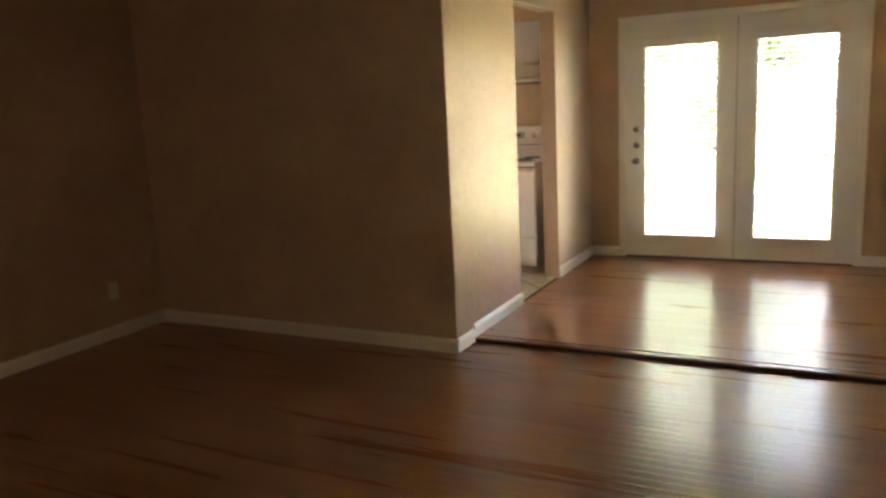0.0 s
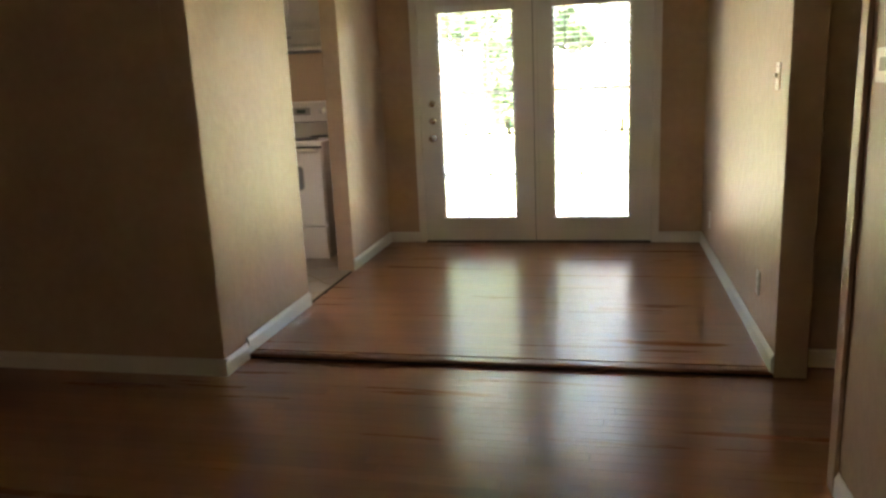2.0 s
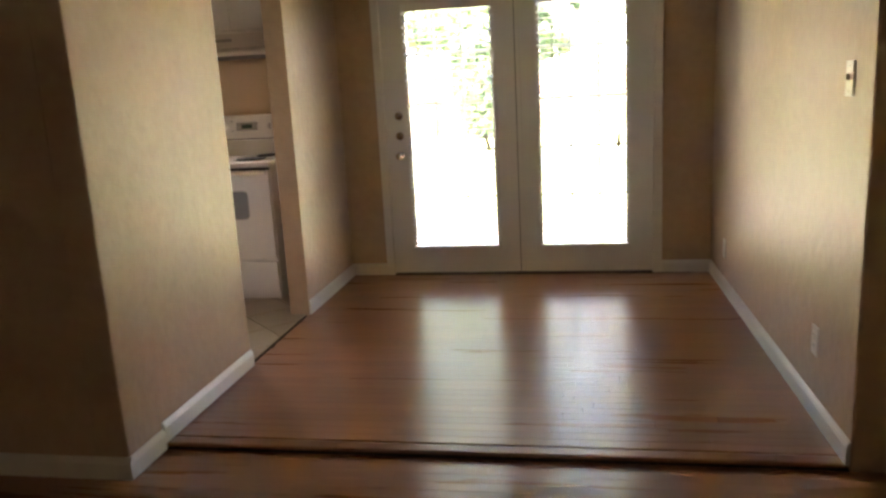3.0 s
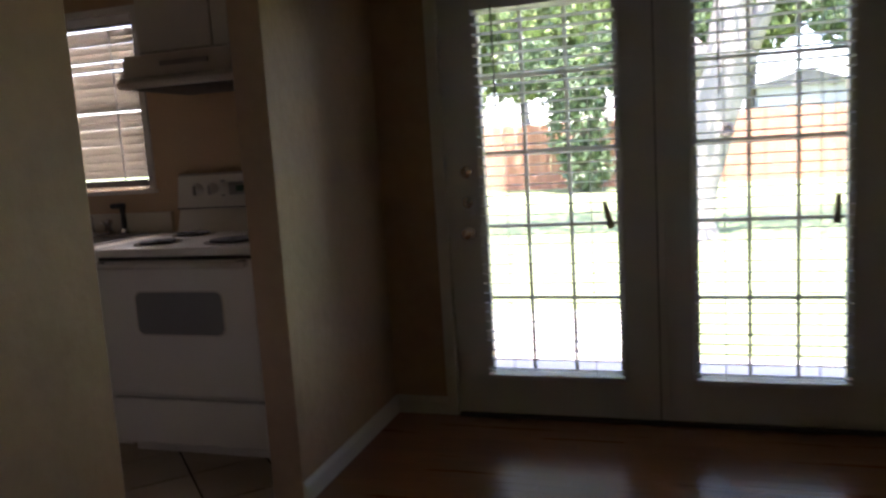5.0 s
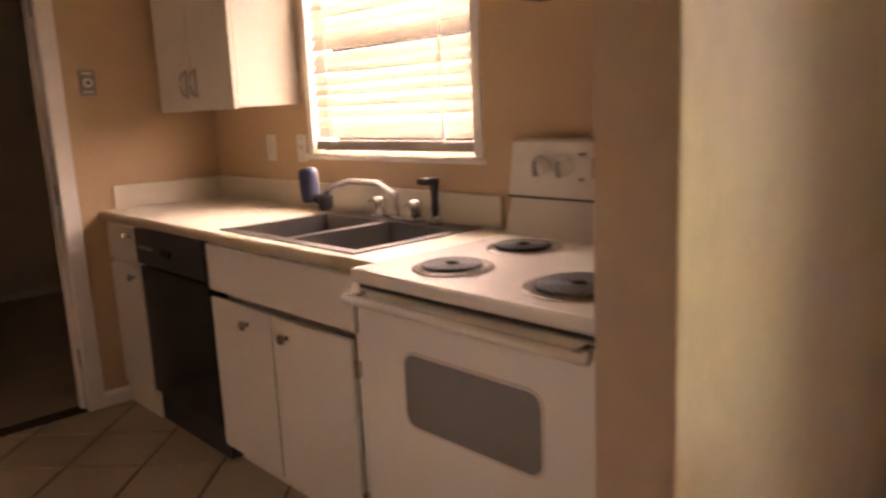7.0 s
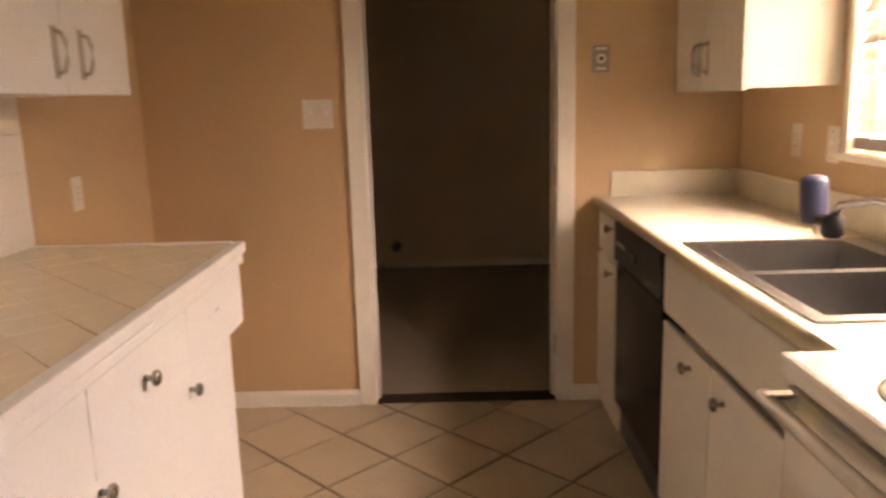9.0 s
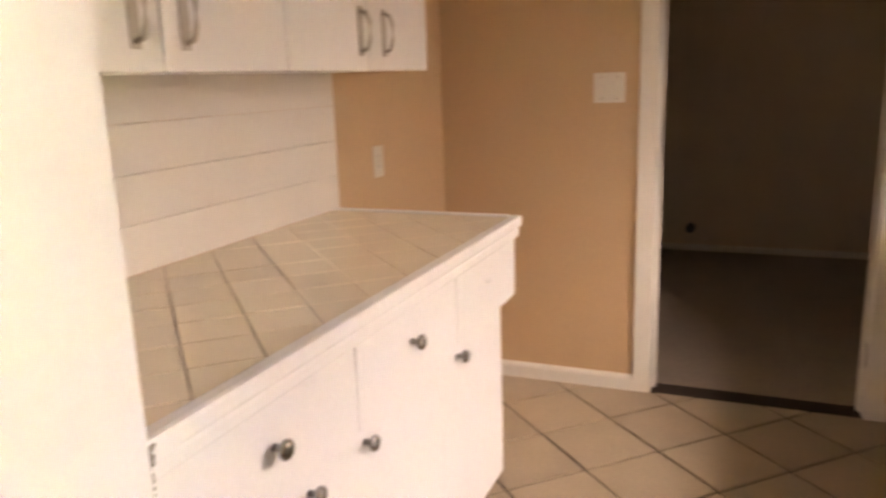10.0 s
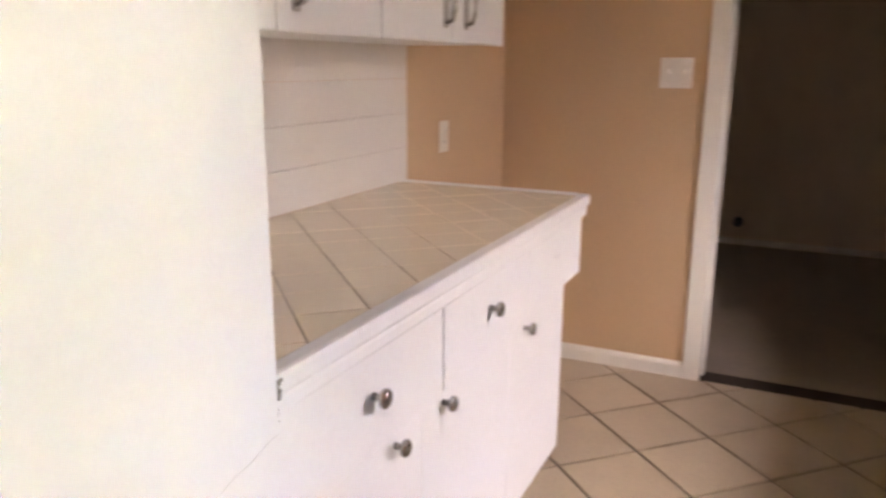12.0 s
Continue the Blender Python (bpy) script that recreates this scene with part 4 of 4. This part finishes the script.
def burner(x, y, r):
    dish = part("drip_pan", lathe([(r + 0.026, 0.9225), (r + 0.022, 0.928), (r + 0.008, 0.926), (r - 0.01, 0.918), (0.02, 0.914)], 28, Matrix.Translation((x, y, 0))), M_CHROME, st, "chrome drip pan", True)
    pts = [(x + (0.018 + (r - 0.018) * k / 100) * math.cos(k * 0.2513 * (2.0 if r > 0.08 else 1.75)), y + (0.018 + (r - 0.018) * k / 100) * math.sin(k * 0.2513 * (2.0 if r > 0.08 else 1.75)), 0.932) for k in range(101)]
    part("coil", pipe(pts, 0.0052, 6), M_COIL, dish, smooth=True)


burner(-0.838, 2.375, 0.078)
burner(-0.86, 2.665, 0.078)
burner(-0.47, 2.39, 0.10)
burner(-0.47, 2.67, 0.078)

hood = thing("range_hood", "almond painted range hood under a wall cabinet", "range hood")
hb = bmesh.new()
prof = [(D - 0.002, 1.595), (2.435, 1.595), (2.422, 1.602), (2.418, 1.618), (2.428, 1.630), (2.462, 1.645), (2.485, 1.737), (D - 0.002, 1.737)]
e0 = [hb.verts.new((SL + 0.06, y, z)) for y, z in prof]
e1 = [hb.verts.new((SR - 0.0, y, z)) for y, z in prof]
for k in range(len(prof)):
    j = (k + 1) % len(prof)
    hb.faces.new((e0[k], e0[j], e1[j], e1[k]))
hb.faces.new(e0)
hb.faces.new(e1[::-1])
bmesh.ops.recalc_face_normals(hb, faces=hb.faces)
part("shell", hb, M_HOOD, hood)
part("filter", boxes(((SL + 0.10, 2.47, 1.589), (SR - 0.05, D - 0.05, 1.5945))), M_HOODIN, hood)
part("switch_strip", boxes(((-0.80, 2.464, 1.684), (-0.56, 2.475, 1.704)), bevel=0.002), M_GREYP, hood)
hcab = thing("wall_cabinet", "cream wall cabinet with two doors over the range hood", "cabinet")
part("body", boxes(((SL + 0.05, 2.62, 1.739), (-TH - 0.002, D - 0.002, 2.12))), M_CAB, hcab)
for x0, x1 in ((SL + 0.05, -0.62), (-0.615, -0.13)):
    panel_door("door", hcab, (x0 + 0.004, 2.60, 1.765), (x1, 2.6195, 2.11), M_CAB)
structure("wall_soffit_north", boxes(((E, 2.58, 2.1215), (KX0 - 0.09, D, H)), ((SL - 0.06, 2.56, 2.1215), (-TH, D, H))), M_KTAN, "tan soffit over the wall cabinets")

# ---------------------------------------------------------------- outside
GZ = -0.22
structure("ground", boxes(((-400, D + 0.16, GZ - 0.4), (400, 800, GZ)), ((-400, -400, GZ - 0.4), (400, D + 0.16, GZ - 0.05))), M_GRASS, "sunlit lawn")
structure("patio", boxes(((-1.0, D + 0.162, GZ - 0.1), (1.35, 5.6, -0.10)), ((1.35, D + 0.162, GZ - 0.1), (3.6, 4.3, -0.10)), bevel=0.01), M_CONC, "pale concrete patio slab")
fen = thing("fence", "red cedar board fence across the back of the garden", "fence")
FYY = 22.0
brd = mesh_of("board", boxes(((-0.0715, -0.01, 0), (0.0715, 0.01, 1.95)), bevel=0.003), M_FENCE)
rnd = random.Random(4)
for k in range(-110, 110):
    b_ = new("board", brd)
    b_.parent = fen
    b_.matrix_basis = pose(k * 0.145, FYY - 0.06 * math.sin(k * 0.05) + rnd.uniform(-0.008, 0.008), GZ - 0.03 + rnd.uniform(-0.03, 0.03), 0, rnd.uniform(-0.5, 0.5), 0)
for z in (0.25, 0.9, 1.5):
    part("rail", boxes(((-16, FYY + 0.075, GZ + z), (16, FYY + 0.115, GZ + z + 0.09))), M_FENCE, fen)


def foliage(name, label, blobs, count, size, material, seed, trunk=None):
    """A plant: many small bent leaves round a few centres, on a stem with limbs."""
    r = random.Random(seed)
    ob = thing(name, label, "tree" if trunk else "shrub", (blobs[0][0][0], blobs[0][0][1], GZ))
    base = Vector((blobs[0][0][0], blobs[0][0][1], GZ))
    verts, faces = [], []
    tot = sum(b[1] ** 2 for b in blobs)
    for c, rad, squash in blobs:
        for _ in range(int(count * rad ** 2 / tot)):
            d = Vector((r.gauss(0, 1), r.gauss(0, 1), r.gauss(0, 1))).normalized() * rad * (0.45 + 0.6 * r.random() ** 0.6)
            p = Vector(c) + Vector((d.x, d.y, d.z * squash)) - base
            q = Euler((r.uniform(0, 6.3), r.uniform(0, 6.3), r.uniform(0, 6.3))).to_matrix()
            s = size * r.uniform(0.6, 1.4)
            i = len(verts)
            verts += [p + q @ Vector(v_) * s for v_ in ((0, -1, 0), (0.5, -0.1, 0.15), (0, 1, 0), (-0.5, -0.1, 0.15))]
            faces += [(i, i + 1, i + 2), (i, i + 2, i + 3)]
    me = bpy.data.meshes.new("crown")
    me.from_pydata(verts, [], faces)
    me.materials.append(material)
    cr = new("crown", me)
    cr.parent = ob
    cr["kind"] = "stuff"
    bm = bmesh.new()
    tr = trunk or 0.05
    top = Vector(blobs[0][0]) - base
    n = 12
    for k in range(n):
        a, b_ = top * (k / n), top * ((k + 1) / n)
        wob = lambda t_: Vector((math.sin(t_ * 5 + seed) * tr * 0.5, math.cos(t_ * 4 + seed) * tr * 0.4, 0))
        a2, b2 = a + wob(k / n), b_ + wob((k + 1) / n)
        flare = lambda t_: tr * (1.0 - 0.55 * t_ + 0.5 * max(0, 0.12 - t_) / 0.12)
        m = Matrix.Translation((a2 + b2) / 2) @ (b2 - a2).to_track_quat("Z", "Y").to_matrix().to_4x4()
        bmesh.ops.create_cone(bm, cap_ends=True, segments=14, radius1=flare(k / n), radius2=flare((k + 1) / n), depth=(b2 - a2).length * 1.02, matrix=m)
    part("trunk", bm, M_BARK, ob, smooth=True)
    for c, rad, _ in blobs[1:]:
        a = top * r.uniform(0.45, 0.8)
        part("limb", tube(bmesh.new(), a, Vector(c) - base, tr * 0.4, tr * 0.1, 8), M_BARK, ob, smooth=True)
    return ob


def shade_tree():
    """The near tree: a leaning pale trunk that forks above the fence."""
    ob = thing("tree", "large shade tree with pale rough bark and a forked trunk", "tree", (1.5, 10.6, GZ))
    pts = [(-0.15, 0, -0.1), (-0.12, 0, 0.25), (0.02, 0, 0.7), (0.22, 0, 1.3), (0.36, 0, 1.9), (0.5, 0, 2.6), (0.65, 0.1, 3.6), (0.9, 0.1, 5.2)]
    rad = [0.55, 0.40, 0.33, 0.31, 0.33, 0.27, 0.22, 0.14]
    bm = bmesh.new()
    rg = []
    for p, r_ in zip(pts, rad):
        rg.append([bm.verts.new((p[0] + r_ * (1 + 0.09 * math.sin(3 * k + 4 * p[2])) * math.cos(k * math.pi / 10), p[1] + r_ * math.sin(k * math.pi / 10), p[2])) for k in range(20)])
    for a, b_ in zip(rg, rg[1:]):
        for k in range(20):
            bm.faces.new((a[k], a[(k + 1) % 20], b_[(k + 1) % 20], b_[k]))
    bm.faces.new(rg[-1])
    part("trunk", bm, M_BARK, ob, smooth=True)
    for q in (((0.36, 0, 1.9), (0.75, 0, 2.5), (1.1, 0.1, 3.4), (1.6, 0.2, 4.6)), ((0.36, 0, 2.1), (-0.25, 0, 2.9), (-1.1, 0.2, 3.9), (-1.9, 0.3, 4.8))):
        bm = bmesh.new()
        for i in range(3):
            tube(bm, q[i], q[i + 1], 0.2 - 0.05 * i, 0.16 - 0.05 * i, 12)
        part("limb", bm, M_BARK, ob, smooth=True)
    part("knot", lathe([(0.10, 0), (0.09, 0.05), (0.05, 0.06), (0.03, 0.02)], 14, Matrix.Translation((0.46, -0.25, 1.45)) @ Matrix.Rotation(radians(70), 4, "X")), M_THRESH, ob, "dark hollow where a limb was cut")
    r = random.Random(9)
    verts, faces = [], []
    for _ in range(9000):
        c = r.choice(((-2.2, 0, 5.4), (0.6, 0, 6.2), (2.4, 0.3, 5.2), (-4.0, 1, 5.0), (3.8, 1, 5.8), (-1.2, 2, 4.4)))
        d = Vector((r.gauss(0, 1.1), r.gauss(0, 1.1), r.gauss(0, 0.7)))
        p = Vector(c) + d
        q = Euler((r.uniform(0, 6.3), r.uniform(0, 6.3), r.uniform(0, 6.3))).to_matrix()
        i = len(verts)
        verts += [p + q @ Vector(v_) * 0.11 for v_ in ((0, -1, 0), (0.5, -0.1, 0.15), (0, 1, 0), (-0.5, -0.1, 0.15))]
        faces += [(i, i + 1, i + 2), (i, i + 2, i + 3)]
    me = bpy.data.meshes.new("crown")
    me.from_pydata(verts, [], faces)
    me.materials.append(M_LEAF)
    cr = new("crown", me)
    cr.parent = ob
    cr["kind"] = "stuff"


shade_tree()
foliage("shrub", "tall dark evergreen shrub in front of the fence", [((-1.2, 20.6, 1.5), 0.85, 1.3), ((-1.0, 20.5, 0.5), 0.75, 0.9), ((-1.3, 20.7, 2.7), 1.0, 0.9), ((-2.4, 20.7, 3.3), 0.9, 0.8), ((-0.4, 20.7, 3.4), 0.9, 0.8)], 4200, 0.12, M_LEAFD, 2)
foliage("shrub", "leafy shrub at the edge of the lawn", [((-3.9, 18.0, 0.9), 0.55, 1.2), ((-4.2, 18.2, 1.7), 0.6, 1.0), ((-3.8, 18.2, 2.3), 0.6, 0.9)], 1800, 0.10, M_LEAF, 3)
for i, (x, y, h, r_) in enumerate(((-9, 27, 5.5, 2.6), (-4.0, 28, 6.5, 2.8), (0.5, 29, 6.0, 2.6), (4.0, 30, 7.5, 2.4), (9.5, 28, 6.5, 2.8), (14, 30, 6, 3), (-15, 29, 6, 3))):
    foliage("tree", "leafy broadleaf tree beyond the fence", [((x, y, h), r_, 0.8), ((x - r_ * 0.7, y, h - 1.4), r_ * 0.75, 0.7), ((x + r_ * 0.7, y, h - 1.2), r_ * 0.75, 0.7), ((x, y - 0.4, h - 2.4), r_ * 0.7, 0.7), ((x + 0.4, y, h + 1.6), r_ * 0.7, 0.7)], 9000, 0.2, M_LEAF if i % 2 else M_LEAFD, 20 + i, 0.22)
shed = thing("shed", "pale grey neighbouring house with a low gabled roof", "house", (5.7, 31, GZ))
part("wall", boxes(((-1.55, -1.5, 0), (1.55, 1.5, 2.85))), M_SHED, shed)
rf = bmesh.new()
va = [rf.verts.new(p) for p in ((-1.85, -1.8, 2.8), (1.85, -1.8, 2.8), (0, -1.8, 3.4), (-1.85, 1.8, 2.8), (1.85, 1.8, 2.8), (0, 1.8, 3.4))]
for f in ((0, 1, 2), (3, 5, 4), (0, 2, 5, 3), (1, 4, 5, 2), (0, 3, 4, 1)):
    rf.faces.new([va[k] for k in f])
part("roof", rf, M_ROOF, shed)
shw = part("window", boxes(((-0.5, -1.53, 1.5), (0.5, -1.5, 2.2))), M_OVENGLASS, shed)
part("frame", boxes(((-0.56, -1.54, 1.44), (0.56, -1.501, 1.5)), ((-0.56, -1.54, 2.2), (0.56, -1.501, 2.26)), ((-0.56, -1.54, 1.5), (-0.5, -1.501, 2.2)), ((0.5, -1.54, 1.5), (0.56, -1.501, 2.2))), M_WHITE, shw)

# ---------------------------------------------------------------- floor pieces
diagonal_tiles(bpy.data.objects["floor_kitchen"], "tile", 0.308, 0.0105, (-2.56, 1.677), (E + 0.002, -0.03, KB, D), -0.012, 0.0, M_TILE)
diagonal_tiles(top2, "tile", 0.121, 0.0026, (-0.795, 1.044), (SB0 - 0.006, SB1 - 0.002, KB + 0.012, 1.049), CT - 0.012, CT, M_CTILE, 0.0008)


def strips(x0, x1, y0, y1, z, seed, pitch=0.0572):
    """Rows of strip flooring along x: (x0, x1, y0, y1) of each board."""
    r = random.Random(seed)
    out = []
    y = y0
    while y < y1 - 0.005:
        x = x0 - r.uniform(0, 0.6)
        while x < x1:
            ln = r.choice((0.45, 0.6, 0.75, 0.95, 1.2))
            a, b_ = max(x, x0), min(x + ln, x1)
            if b_ - a > 0.02:
                out.append((a, b_, y, min(y + pitch, y1)))
            x += ln
        y += pitch
    return out


def strip_verts(a, b, y0, y1, z):
    g, e = 0.0003, 0.0006
    a, b, y0, y1 = a + g, b - g, y0 + g, y1 - g
    v_ = [(a, y0, z - 0.012), (b, y0, z - 0.012), (b, y1, z - 0.012), (a, y1, z - 0.012), (a, y0, z - e), (b, y0, z - e), (b, y1, z - e), (a, y1, z - e), (a + e, y0 + e, z), (b - e, y0 + e, z), (b - e, y1 - e, z), (a + e, y1 - e, z)]
    f_ = [(8, 9, 10, 11)] + [(k + i, k + (i + 1) % 4, k + 4 + (i + 1) % 4, k + 4 + i) for k in (0, 4) for i in range(4)]
    return v_, f_


fd = bpy.data.objects["floor_dining"]
rows_d = strips(0.0, W, STEP + 0.03, D + 0.005, 0.0, 11)
verts, faces = [], []
for k, (a, b_, y0, y1) in enumerate(rows_d):
    v_, f_ = strip_verts(a, b_, y0, y1, 0.0)
    if k < 300:
        me = bpy.data.meshes.new("plank")
        me.from_pydata(v_, [], f_)
        me.materials.append(M_PLANK)
        new("plank", me).parent = fd
    else:
        i = len(verts)
        verts += v_
        faces += [tuple(q + i for q in f) for f in f_]
for zf, bounds, sd in ((LZ, (LX, W + 0.02, LY, -0.681), 12), (LZ, (LX, W + 2.4, -0.68, STEP - 0.04), 13)):
    for a, b_, y0, y1 in strips(*bounds, zf, sd):
        v_, f_ = strip_verts(a, b_, y0, y1, zf)
        i = len(verts)
        verts += v_
        faces += [tuple(q + i for q in f) for f in f_]
me = bpy.data.meshes.new("planks")
me.from_pydata(verts, [], faces)
me.materials.append(M_PLANKS)
pl = new("planks", me)
pl.parent = bpy.data.objects["floor_living"]
tagged(pl, kind="stuff")
